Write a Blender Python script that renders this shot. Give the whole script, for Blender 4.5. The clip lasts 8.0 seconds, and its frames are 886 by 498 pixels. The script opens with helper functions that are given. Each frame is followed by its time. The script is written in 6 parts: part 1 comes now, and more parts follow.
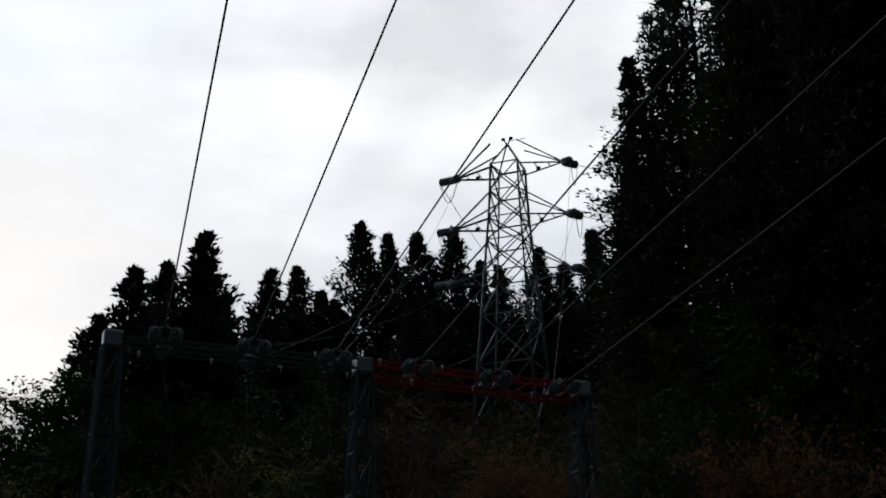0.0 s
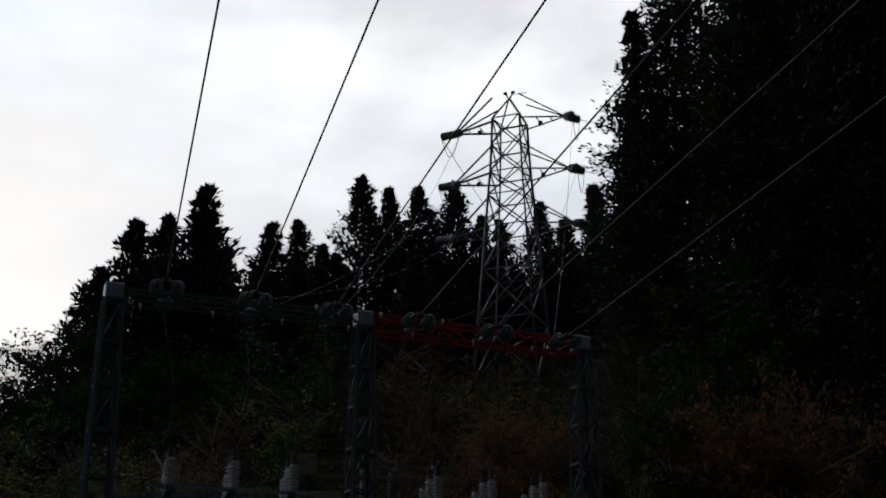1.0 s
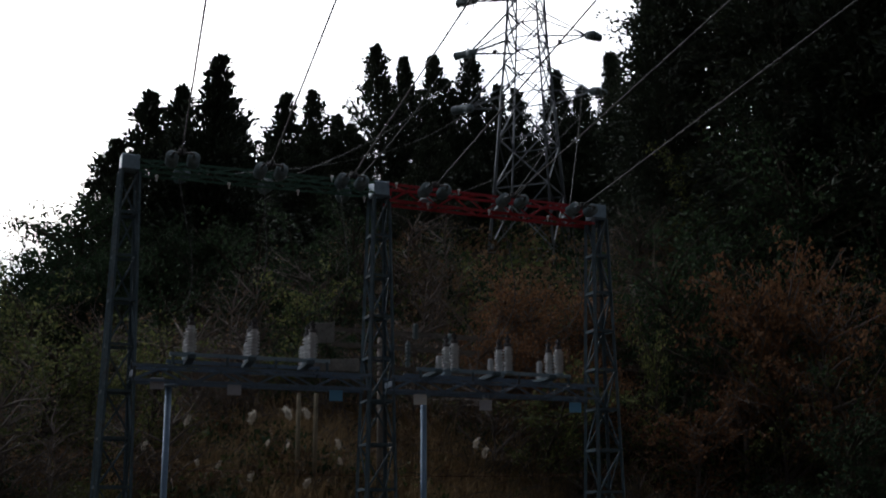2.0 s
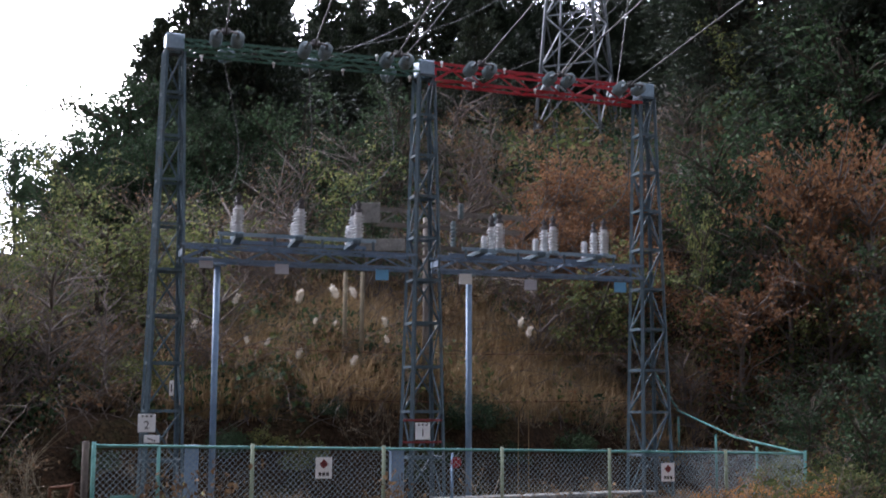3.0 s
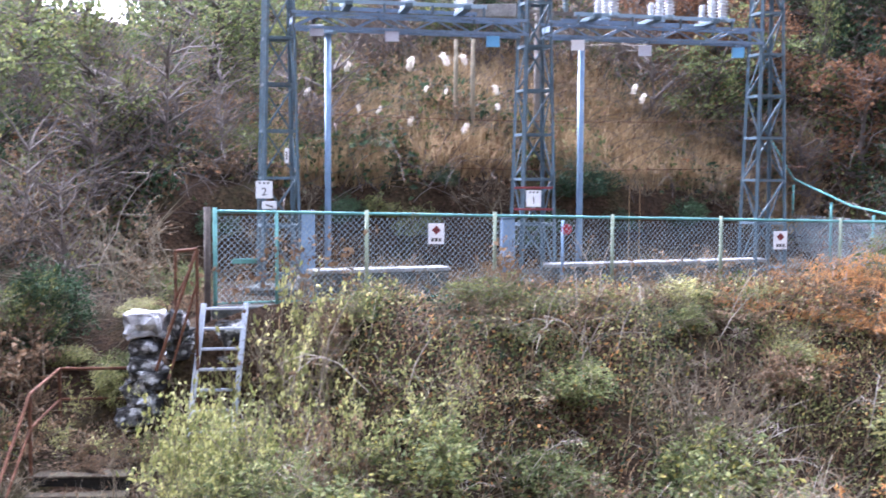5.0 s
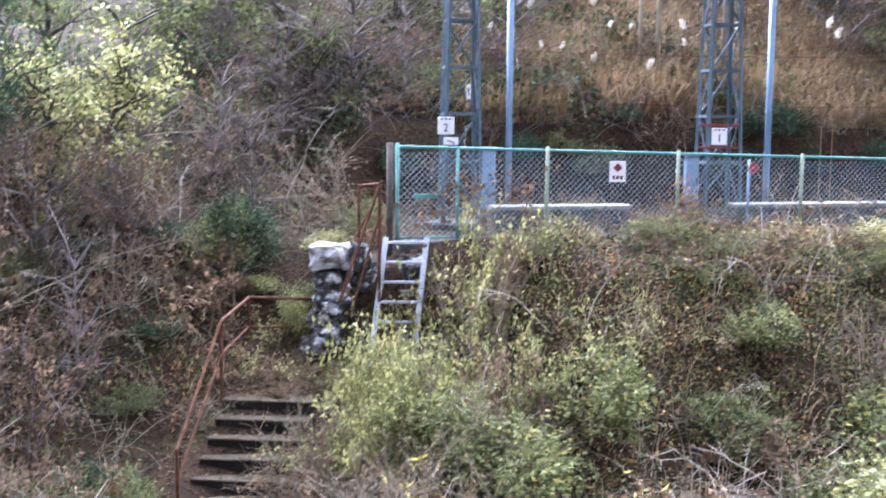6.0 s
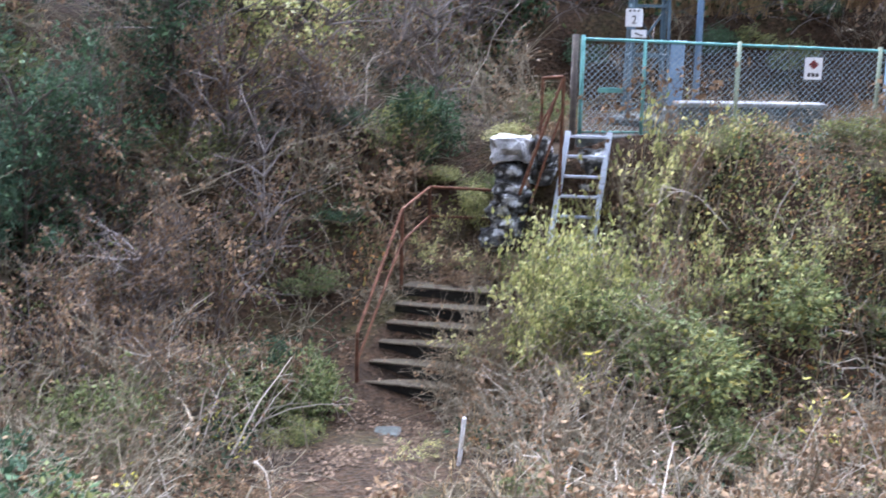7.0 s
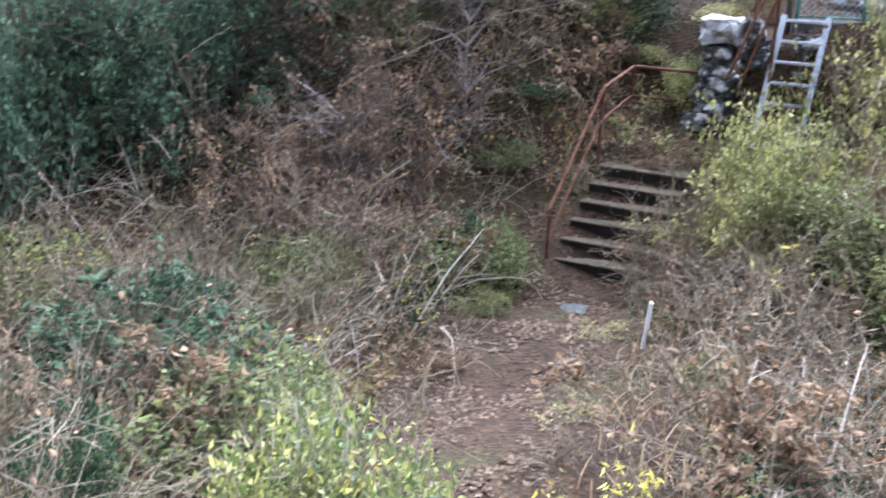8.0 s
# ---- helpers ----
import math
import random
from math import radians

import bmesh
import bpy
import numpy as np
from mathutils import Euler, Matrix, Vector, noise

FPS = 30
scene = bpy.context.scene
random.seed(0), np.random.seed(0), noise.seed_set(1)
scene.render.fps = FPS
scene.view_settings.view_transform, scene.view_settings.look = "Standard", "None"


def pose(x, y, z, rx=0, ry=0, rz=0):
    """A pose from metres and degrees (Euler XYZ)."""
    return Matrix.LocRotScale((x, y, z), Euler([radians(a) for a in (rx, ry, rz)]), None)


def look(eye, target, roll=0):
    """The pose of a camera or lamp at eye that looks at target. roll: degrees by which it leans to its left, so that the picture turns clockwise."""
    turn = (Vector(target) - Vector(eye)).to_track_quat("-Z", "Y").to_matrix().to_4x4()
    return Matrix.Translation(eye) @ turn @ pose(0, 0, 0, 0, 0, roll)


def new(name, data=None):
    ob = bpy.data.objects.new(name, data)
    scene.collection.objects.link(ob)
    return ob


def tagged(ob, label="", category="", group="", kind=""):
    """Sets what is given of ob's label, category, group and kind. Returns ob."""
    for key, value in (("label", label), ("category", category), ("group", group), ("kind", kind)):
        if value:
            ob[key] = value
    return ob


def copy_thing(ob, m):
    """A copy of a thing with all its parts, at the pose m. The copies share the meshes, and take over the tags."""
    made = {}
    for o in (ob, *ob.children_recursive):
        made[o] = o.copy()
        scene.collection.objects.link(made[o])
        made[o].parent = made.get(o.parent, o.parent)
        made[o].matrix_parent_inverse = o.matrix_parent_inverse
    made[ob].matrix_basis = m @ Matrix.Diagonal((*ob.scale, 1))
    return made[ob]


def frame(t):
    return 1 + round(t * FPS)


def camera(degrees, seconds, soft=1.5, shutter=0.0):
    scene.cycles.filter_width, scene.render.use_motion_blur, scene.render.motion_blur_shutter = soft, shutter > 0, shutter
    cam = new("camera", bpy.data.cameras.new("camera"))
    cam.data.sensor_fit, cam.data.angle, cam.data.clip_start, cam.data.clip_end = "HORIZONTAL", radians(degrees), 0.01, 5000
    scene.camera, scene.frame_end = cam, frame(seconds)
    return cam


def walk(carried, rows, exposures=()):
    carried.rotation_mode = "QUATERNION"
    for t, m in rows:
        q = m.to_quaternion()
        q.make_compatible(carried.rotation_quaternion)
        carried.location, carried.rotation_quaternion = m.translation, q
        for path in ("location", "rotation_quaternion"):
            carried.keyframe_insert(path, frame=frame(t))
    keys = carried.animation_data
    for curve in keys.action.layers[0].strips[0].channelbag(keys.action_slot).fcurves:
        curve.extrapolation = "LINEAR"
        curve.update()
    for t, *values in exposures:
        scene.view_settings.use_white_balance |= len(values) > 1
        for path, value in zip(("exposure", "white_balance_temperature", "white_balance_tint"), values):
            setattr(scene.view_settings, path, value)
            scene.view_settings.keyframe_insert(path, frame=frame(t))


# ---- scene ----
cam = camera(40.0, 8.0, soft=1.7, shutter=0.3)
EYE = Vector((0.0, 0.0, 1.85))
# seconds, then the turn of the camera in degrees
ROWS = [
    (0.0, 111.206, 0.349, 0.135),
    (0.5, 110.456, 0.239, -0.033),
    (1.0, 109.057, 0.068, 0.091),
    (1.2, 108.208, -0.120, 0.114),
    (2.3, 101.118, 0.300, 1.385),
    (2.5, 100.148, 0.283, 1.791),
    (3.0, 97.301, -0.244, 2.980),
    (3.5, 94.389, -0.714, 3.985),
    (4.0, 91.234, -0.975, 4.576),
    (4.2, 89.942, -1.022, 4.762),
    (5.3, 85.646, -0.366, 10.731),
    (5.5, 85.232, -0.552, 12.715),
    (6.0, 83.338, -0.582, 16.674),
    (6.5, 80.338, -1.882, 20.915),
    (7.0, 78.173, -1.208, 25.325),
    (7.5, 74.979, -2.155, 29.521),
    (8.0, 72.010, -2.584, 35.113),
]
EXPOSURES = [(0.0, -2.0, 6350, 10), (1.2, -2.0, 6350, 10), (2.3, 0.05, 6250, 15), (2.5, 0.45, 6230, 17), (3.0, 1.8, 6100, 21), (3.5, 2.85, 5950, 22), (4.0, 3.52, 5780, 25), (5.5, 3.66, 5500, 25), (6.5, 3.54, 5480, 21), (7.0, 3.4, 5480, 19), (8.0, 3.3, 5450, 18)]
walk(cam, [(t, pose(EYE.x, EYE.y, EYE.z, rx, ry, rz)) for t, rx, ry, rz in ROWS], EXPOSURES)

# ---------------------------------------------------------------- light
SUN_AZ, SUN_EL = -22.0, 21.0
world = bpy.data.worlds.new("overcast_sky")
scene.world = world
world.use_nodes = True
wn, wl = world.node_tree.nodes, world.node_tree.links
wn.clear()
sky = wn.new("ShaderNodeTexSky")
sky.sky_type = 'NISHITA'
sky.sun_disc = False
sky.sun_elevation = radians(SUN_EL)
sky.sun_rotation = radians(SUN_AZ)
bg_sky = wn.new("ShaderNodeBackground")
bg_sky.inputs["Strength"].default_value = 0.15
wl.new(sky.outputs[0], bg_sky.inputs["Color"])
wco = wn.new("ShaderNodeTexCoord")
wmap = wn.new("ShaderNodeMapping")
wmap.inputs["Scale"].default_value = (2.1, 2.1, 4.2)
wmap.inputs["Location"].default_value = (1.15, 0.2, 0.55)
wl.new(wco.outputs["Generated"], wmap.inputs["Vector"])
cl1 = wn.new("ShaderNodeTexNoise")
cl1.inputs["Scale"].default_value = 1.7
cl1.inputs["Detail"].default_value = 5.0
cl1.inputs["Roughness"].default_value = 0.5
wl.new(wmap.outputs[0], cl1.inputs["Vector"])
cover = wn.new("ShaderNodeValToRGB")
cover.color_ramp.elements[0].position = 0.42
cover.color_ramp.elements[0].color = (0.70, 0.70, 0.70, 1)
cover.color_ramp.elements[1].position = 0.56
cover.color_ramp.elements[1].color = (1, 1, 1, 1)
wl.new(cl1.outputs[0], cover.inputs[0])
cl2 = wn.new("ShaderNodeTexNoise")
cl2.inputs["Scale"].default_value = 1.1
cl2.inputs["Detail"].default_value = 3.0
wl.new(wmap.outputs[0], cl2.inputs["Vector"])
tone = wn.new("ShaderNodeValToRGB")
tone.color_ramp.elements[0].position = 0.35
tone.color_ramp.elements[0].color = (0.72, 0.79, 0.87, 1)
tone.color_ramp.elements[1].position = 0.62
tone.color_ramp.elements[1].color = (0.99, 0.99, 1.0, 1)
wl.new(cl2.outputs[0], tone.inputs[0])
# the cloud is thin and bright round the sun, thicker and greyer away from it
sunward = wn.new("ShaderNodeVectorMath")
sunward.operation = 'DOT_PRODUCT'
sunward.inputs[1].default_value = (math.sin(radians(SUN_AZ)) * math.cos(radians(SUN_EL)), math.cos(radians(SUN_AZ)) * math.cos(radians(SUN_EL)), math.sin(radians(SUN_EL)))
wl.new(wco.outputs["Generated"], sunward.inputs[0])
glow = wn.new("ShaderNodeMapRange")
glow.interpolation_type = 'SMOOTHSTEP'
glow.inputs[1].default_value, glow.inputs[2].default_value = 0.0, 1.0
glow.inputs[3].default_value, glow.inputs[4].default_value = 0.20, 4.2
wl.new(sunward.outputs["Value"], glow.inputs[0])
bg_cloud = wn.new("ShaderNodeBackground")
wl.new(glow.outputs[0], bg_cloud.inputs["Strength"])
wl.new(tone.outputs[0], bg_cloud.inputs["Color"])
wmix = wn.new("ShaderNodeMixShader")
wl.new(cover.outputs[0], wmix.inputs[0])
wl.new(bg_sky.outputs[0], wmix.inputs[1])
wl.new(bg_cloud.outputs[0], wmix.inputs[2])
wout = wn.new("ShaderNodeOutputWorld")
wl.new(wmix.outputs[0], wout.inputs[0])

sun_data = bpy.data.lights.new("sun", "SUN")
sun_data.energy = 0.8
sun_data.angle = radians(12)
sun_data.color = (1.0, 0.975, 0.94)
sun = new("sun", sun_data)
az, el = radians(SUN_AZ), radians(SUN_EL)
toward = Vector((math.sin(az) * math.cos(el), math.cos(az) * math.cos(el), math.sin(el)))
sun.matrix_world = look(toward * 60, (0, 0, 0))


# ---------------------------------------------------------------- materials
def material(name, rough=0.8, metal=0.0):
    m = bpy.data.materials.new(name)
    m.use_nodes = True
    b = m.node_tree.nodes["Principled BSDF"]
    b.inputs["Roughness"].default_value = rough
    b.inputs["Metallic"].default_value = metal
    b.inputs["Specular IOR Level"].default_value = 0.15 if rough >= 0.7 else 0.4
    return m, m.node_tree.nodes, m.node_tree.links, b


def noise_ramp(nodes, links, scale, stops, detail=6.0, rough=0.6, coords="Object"):
    co = nodes.new("ShaderNodeTexCoord")
    tex = nodes.new("ShaderNodeTexNoise")
    tex.inputs["Scale"].default_value = scale
    tex.inputs["Detail"].default_value = detail
    tex.inputs["Roughness"].default_value = rough
    links.new(co.outputs[coords], tex.inputs["Vector"])
    ramp = nodes.new("ShaderNodeValToRGB")
    set_stops(ramp, stops)
    links.new(tex.outputs[0], ramp.inputs[0])
    return tex, ramp


def set_stops(ramp, stops):
    els = ramp.color_ramp.elements
    while len(els) < len(stops):
        els.new(0.5)
    for e, (p, c) in zip(els, stops):
        e.position = p
        e.color = (*c, 1)


def bump_from(nodes, links, bsdf, tex, strength, dist):
    bp = nodes.new("ShaderNodeBump")
    bp.inputs["Strength"].default_value = strength
    bp.inputs["Distance"].default_value = dist
    links.new(tex.outputs[0], bp.inputs["Height"])
    links.new(bp.outputs[0], bsdf.inputs["Normal"])


def surface(name, coarse, fine_scale, stops, rough=0.8, metal=0.0, bump=0.3, dist=0.01, grime=0.5):
    """Two scales of colour variation and a fine relief."""
    m, n, l, b = material(name, rough, metal)
    tex, ramp = noise_ramp(n, l, coarse, stops)
    fine, fr = noise_ramp(n, l, fine_scale, [(0.3, (grime, grime, grime)), (0.62, (1, 1, 1))], 8.0, 0.7)
    mix = n.new("ShaderNodeMix")
    mix.data_type = 'RGBA'
    mix.blend_type = 'MULTIPLY'
    mix.inputs[0].default_value = 1.0
    l.new(ramp.outputs[0], mix.inputs[6])
    l.new(fr.outputs[0], mix.inputs[7])
    l.new(mix.outputs[2], b.inputs["Base Color"])
    bump_from(n, l, b, fine, bump, dist)
    return m


def foliage(name, stops, rough=0.55, through_light=0.35):
    """Leaves: each blade its own tint, thin enough to glow a little against the light."""
    m, n, l, b = material(name, rough)
    geo = n.new("ShaderNodeNewGeometry")
    info = n.new("ShaderNodeObjectInfo")
    add = n.new("ShaderNodeMath")
    add.operation = 'MULTIPLY_ADD'
    l.new(info.outputs["Random"], add.inputs[0])
    add.inputs[1].default_value = 0.35
    l.new(geo.outputs["Random Per Island"], add.inputs[2])
    sub = n.new("ShaderNodeMath")
    sub.operation = 'MULTIPLY'
    sub.inputs[1].default_value = 0.74
    l.new(add.outputs[0], sub.inputs[0])
    ramp = n.new("ShaderNodeValToRGB")
    set_stops(ramp, stops)
    l.new(sub.outputs[0], ramp.inputs[0])
    l.new(ramp.outputs[0], b.inputs["Base Color"])
    tr = n.new("ShaderNodeBsdfTranslucent")
    l.new(ramp.outputs[0], tr.inputs["Color"])
    mx = n.new("ShaderNodeMixShader")
    mx.inputs[0].default_value = through_light
    l.new(b.outputs[0], mx.inputs[1])
    l.new(tr.outputs[0], mx.inputs[2])
    l.new(mx.outputs[0], n["Material Output"].inputs[0])
    return m


STEEL = surface("weathered_blue_grey_steel", 3.0, 30.0, [(0.3, (0.055, 0.085, 0.105)), (0.55, (0.095, 0.135, 0.16)), (0.75, (0.085, 0.075, 0.062))], 0.7, 0.0, 0.2, 0.003, 0.6)
STEEL_LIGHT = surface("pale_blue_painted_steel", 2.0, 25.0, [(0.3, (0.20, 0.29, 0.37)), (0.7, (0.28, 0.38, 0.45))], 0.45, 0.2, 0.15, 0.003, 0.7)
POLE_BLUE = surface("blue_painted_pole", 4.0, 40.0, [(0.3, (0.14, 0.22, 0.33)), (0.7, (0.22, 0.32, 0.44))], 0.4, 0.2, 0.1, 0.002, 0.7)
GALV = surface("galvanised_tower_steel", 1.5, 20.0, [(0.3, (0.14, 0.16, 0.18)), (0.7, (0.24, 0.26, 0.28))], 0.55, 0.2, 0.1, 0.002, 0.7)
STEEL_BLUE = surface("blue_grey_beam_steel", 3.0, 30.0, [(0.3, (0.10, 0.15, 0.22)), (0.7, (0.17, 0.235, 0.32))], 0.5, 0.1, 0.2, 0.003, 0.6)
GREEN_BEAM = surface("faded_green_paint", 3.0, 30.0, [(0.3, (0.028, 0.085, 0.058)), (0.7, (0.06, 0.135, 0.095))], 0.6, 0.0, 0.2, 0.003, 0.6)
RED_BEAM = surface("red_paint", 3.0, 30.0, [(0.3, (0.27, 0.010, 0.018)), (0.7, (0.40, 0.018, 0.026))], 0.45, 0.1, 0.15, 0.003, 0.6)
PORCELAIN = surface("white_porcelain", 6.0, 60.0, [(0.3, (0.52, 0.54, 0.56)), (0.7, (0.68, 0.69, 0.69))], 0.3, 0.0, 0.05, 0.001, 0.75)
PORCELAIN_GREY = surface("grey_glazed_porcelain", 6.0, 60.0, [(0.3, (0.105, 0.15, 0.165)), (0.7, (0.18, 0.235, 0.255))], 0.45, 0.0, 0.05, 0.001, 0.7)
DARK_METAL = surface("dark_iron_fitting", 8.0, 60.0, [(0.3, (0.05, 0.05, 0.055)), (0.7, (0.11, 0.10, 0.10))], 0.55, 0.6, 0.2, 0.002, 0.6)
WIRE = surface("aluminium_conductor", 2.0, 80.0, [(0.3, (0.04, 0.04, 0.04)), (0.7, (0.09, 0.09, 0.09))], 0.7, 0.1, 0.1, 0.001, 0.7)
FENCE_GREEN = surface("faded_turquoise_fence_paint", 5.0, 50.0, [(0.28, (0.075, 0.20, 0.19)), (0.6, (0.14, 0.32, 0.29)), (0.8, (0.13, 0.16, 0.12))], 0.7, 0.0, 0.2, 0.002, 0.6)
FENCE_WIRE = surface("galvanised_mesh_wire", 5.0, 60.0, [(0.3, (0.18, 0.24, 0.26)), (0.7, (0.31, 0.37, 0.39))], 0.6, 0.2, 0.1, 0.001, 0.7)
POST_OLIVE = surface("mossy_green_post_paint", 5.0, 50.0, [(0.3, (0.15, 0.19, 0.12)), (0.7, (0.26, 0.31, 0.22))], 0.6, 0.1, 0.2, 0.002, 0.6)
RUST = surface("rusty_pipe", 8.0, 70.0, [(0.28, (0.055, 0.028, 0.018)), (0.55, (0.13, 0.060, 0.034)), (0.8, (0.22, 0.125, 0.085))], 0.85, 0.2, 0.4, 0.003, 0.5)
ALU = surface("weathered_aluminium", 4.0, 50.0, [(0.3, (0.30, 0.34, 0.40)), (0.7, (0.48, 0.52, 0.58))], 0.5, 0.2, 0.1, 0.001, 0.75)
CONCRETE = surface("weathered_concrete", 2.5, 22.0, [(0.25, (0.13, 0.13, 0.12)), (0.6, (0.28, 0.275, 0.26))], 0.9, 0.0, 0.4, 0.006, 0.55)
# riser shade is put into this near-black concrete; the greenish stop is moss
CONCRETE_DARK = surface("shaded_mossy_concrete", 2.5, 22.0, [(0.25, (0.009, 0.009, 0.008)), (0.6, (0.022, 0.020, 0.017)), (0.8, (0.028, 0.034, 0.018))], 0.95, 0.0, 0.5, 0.008, 0.5)
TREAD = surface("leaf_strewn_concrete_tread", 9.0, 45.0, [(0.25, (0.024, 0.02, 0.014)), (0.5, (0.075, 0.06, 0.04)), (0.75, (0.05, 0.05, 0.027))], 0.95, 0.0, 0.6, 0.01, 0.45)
STONE = surface("lichen_covered_stone", 1.5, 9.0, [(0.46, (0.035, 0.035, 0.034)), (0.53, (0.13, 0.13, 0.125)), (0.60, (0.52, 0.53, 0.53))], 0.95, 0.0, 0.7, 0.015, 0.45)
STONE_PALE = surface("white_lichen_crust", 2.0, 12.0, [(0.34, (0.10, 0.10, 0.098)), (0.46, (0.30, 0.30, 0.30)), (0.6, (0.50, 0.50, 0.51))], 0.95, 0.0, 0.7, 0.015, 0.6)
WHITE_SIGN = surface("white_enamel_sign", 3.0, 40.0, [(0.3, (0.70, 0.71, 0.72)), (0.7, (0.82, 0.82, 0.82))], 0.35, 0.0, 0.05, 0.001, 0.8)
PALE_PLATE = surface("pale_lilac_plate", 3.0, 30.0, [(0.3, (0.46, 0.47, 0.55)), (0.7, (0.56, 0.57, 0.64))], 0.45, 0.0, 0.05, 0.001, 0.8)
BLUE_PLATE = surface("sky_blue_plate", 3.0, 30.0, [(0.3, (0.12, 0.36, 0.62)), (0.7, (0.17, 0.44, 0.70))], 0.4, 0.0, 0.05, 0.001, 0.85)
BLACK_INK = surface("black_ink", 8.0, 60.0, [(0.3, (0.03, 0.03, 0.03)), (0.7, (0.06, 0.055, 0.05))], 0.6, 0.0, 0.05, 0.001, 0.8)
RED_INK = surface("dark_red_ink", 8.0, 60.0, [(0.3, (0.13, 0.02, 0.025)), (0.7, (0.20, 0.03, 0.03))], 0.5, 0.0, 0.05, 0.001, 0.8)
BARK = surface("dark_bark", 5.0, 40.0, [(0.3, (0.045, 0.036, 0.028)), (0.7, (0.11, 0.09, 0.07))], 0.95, 0.0, 0.8, 0.02, 0.5)
TWIG = surface("bare_grey_brown_twig", 3.0, 30.0, [(0.3, (0.10, 0.084, 0.058)), (0.7, (0.27, 0.225, 0.155))], 0.9, 0.0, 0.3, 0.003, 0.6)
TWIG_MID = surface("grey_tree_bark", 3.0, 30.0, [(0.3, (0.09, 0.076, 0.067)), (0.7, (0.20, 0.17, 0.152))], 0.9, 0.0, 0.3, 0.003, 0.6)
TWIG_PALE = surface("pale_dead_branch", 3.0, 30.0, [(0.3, (0.22, 0.19, 0.155)), (0.7, (0.40, 0.345, 0.28))], 0.9, 0.0, 0.3, 0.003, 0.7)
SLAB = surface("mossy_grey_slab", 4.0, 30.0, [(0.3, (0.045, 0.05, 0.042)), (0.7, (0.115, 0.12, 0.118))], 0.95, 0.0, 0.4, 0.006, 0.5)
GATE_WOOD = surface("dark_weathered_gate_post", 6.0, 50.0, [(0.3, (0.05, 0.045, 0.04)), (0.7, (0.12, 0.10, 0.085))], 0.9, 0.0, 0.4, 0.005, 0.6)
STEEL_RUST = surface("rust_stained_grey_steel", 4.0, 30.0, [(0.3, (0.13, 0.11, 0.095)), (0.7, (0.24, 0.22, 0.20))], 0.7, 0.2, 0.2, 0.003, 0.6)
WHITE_STAKE = surface("white_plastic_stake", 6.0, 50.0, [(0.3, (0.62, 0.62, 0.62)), (0.7, (0.78, 0.78, 0.78))], 0.5, 0.0, 0.1, 0.001, 0.8)

LEAF_GREEN = foliage("mid_green_leaves", [(0.0, (0.042, 0.055, 0.022)), (0.5, (0.095, 0.115, 0.042)), (0.85, (0.19, 0.195, 0.07)), (1.0, (0.30, 0.25, 0.06))], 0.7)
LEAF_LIGHT = foliage("light_yellow_green_leaves", [(0.0, (0.09, 0.105, 0.038)), (0.4, (0.20, 0.21, 0.065)), (0.75, (0.37, 0.35, 0.12)), (0.92, (0.55, 0.50, 0.22)), (1.0, (0.58, 0.46, 0.08))])
LEAF_DARK = foliage("dark_evergreen_leaves", [(0.0, (0.016, 0.028, 0.016)), (0.5, (0.032, 0.056, 0.029)), (1.0, (0.06, 0.098, 0.045))], 0.8, 0.25)
LEAF_BROWN = foliage("withered_brown_leaves", [(0.0, (0.05, 0.033, 0.021)), (0.5, (0.15, 0.095, 0.054)), (1.0, (0.30, 0.205, 0.12))], 0.8)
LEAF_RUSSET = foliage("russet_oak_leaves", [(0.0, (0.075, 0.038, 0.022)), (0.5, (0.165, 0.085, 0.042)), (1.0, (0.28, 0.155, 0.08))], 0.75)
LEAF_FERN = foliage("orange_withered_fern", [(0.0, (0.20, 0.085, 0.028)), (0.5, (0.43, 0.20, 0.065)), (1.0, (0.58, 0.33, 0.13))], 0.75)
LEAF_YELLOW = foliage("bright_yellow_leaves", [(0.0, (0.45, 0.40, 0.05)), (1.0, (0.62, 0.55, 0.12))], 0.5)
LEAF_BROAD = foliage("green_and_pale_broad_leaves", [(0.0, (0.035, 0.06, 0.02)), (0.45, (0.11, 0.145, 0.04)), (0.75, (0.27, 0.28, 0.085)), (0.9, (0.50, 0.48, 0.22)), (1.0, (0.62, 0.52, 0.10))], 0.45)
# evergreen leaf colour lightened to stand in for the bluish veil of glare
LEAF_THICKET = foliage("hazed_blue_green_thicket_leaves", [(0.0, (0.028, 0.052, 0.034)), (0.5, (0.06, 0.10, 0.06)), (1.0, (0.11, 0.16, 0.095))], 0.8, 0.25)
LITTER = foliage("pale_fallen_leaves", [(0.0, (0.03, 0.020, 0.013)), (0.5, (0.085, 0.055, 0.034)), (0.85, (0.15, 0.105, 0.07)), (1.0, (0.42, 0.35, 0.27))], 0.85, 0.1)
NEEDLES = foliage("dark_conifer_needles", [(0.0, (0.010, 0.017, 0.011)), (0.5, (0.024, 0.036, 0.021)), (1.0, (0.05, 0.062, 0.032))], 0.6, 0.15)
STRAW = foliage("dry_straw_grass", [(0.0, (0.16, 0.115, 0.062)), (0.5, (0.29, 0.198, 0.105)), (1.0, (0.43, 0.325, 0.19))], 0.8, 0.3)
PLUME = foliage("cream_pampas_plume", [(0.0, (0.68, 0.62, 0.53)), (1.0, (0.86, 0.82, 0.75))], 0.9, 0.4)


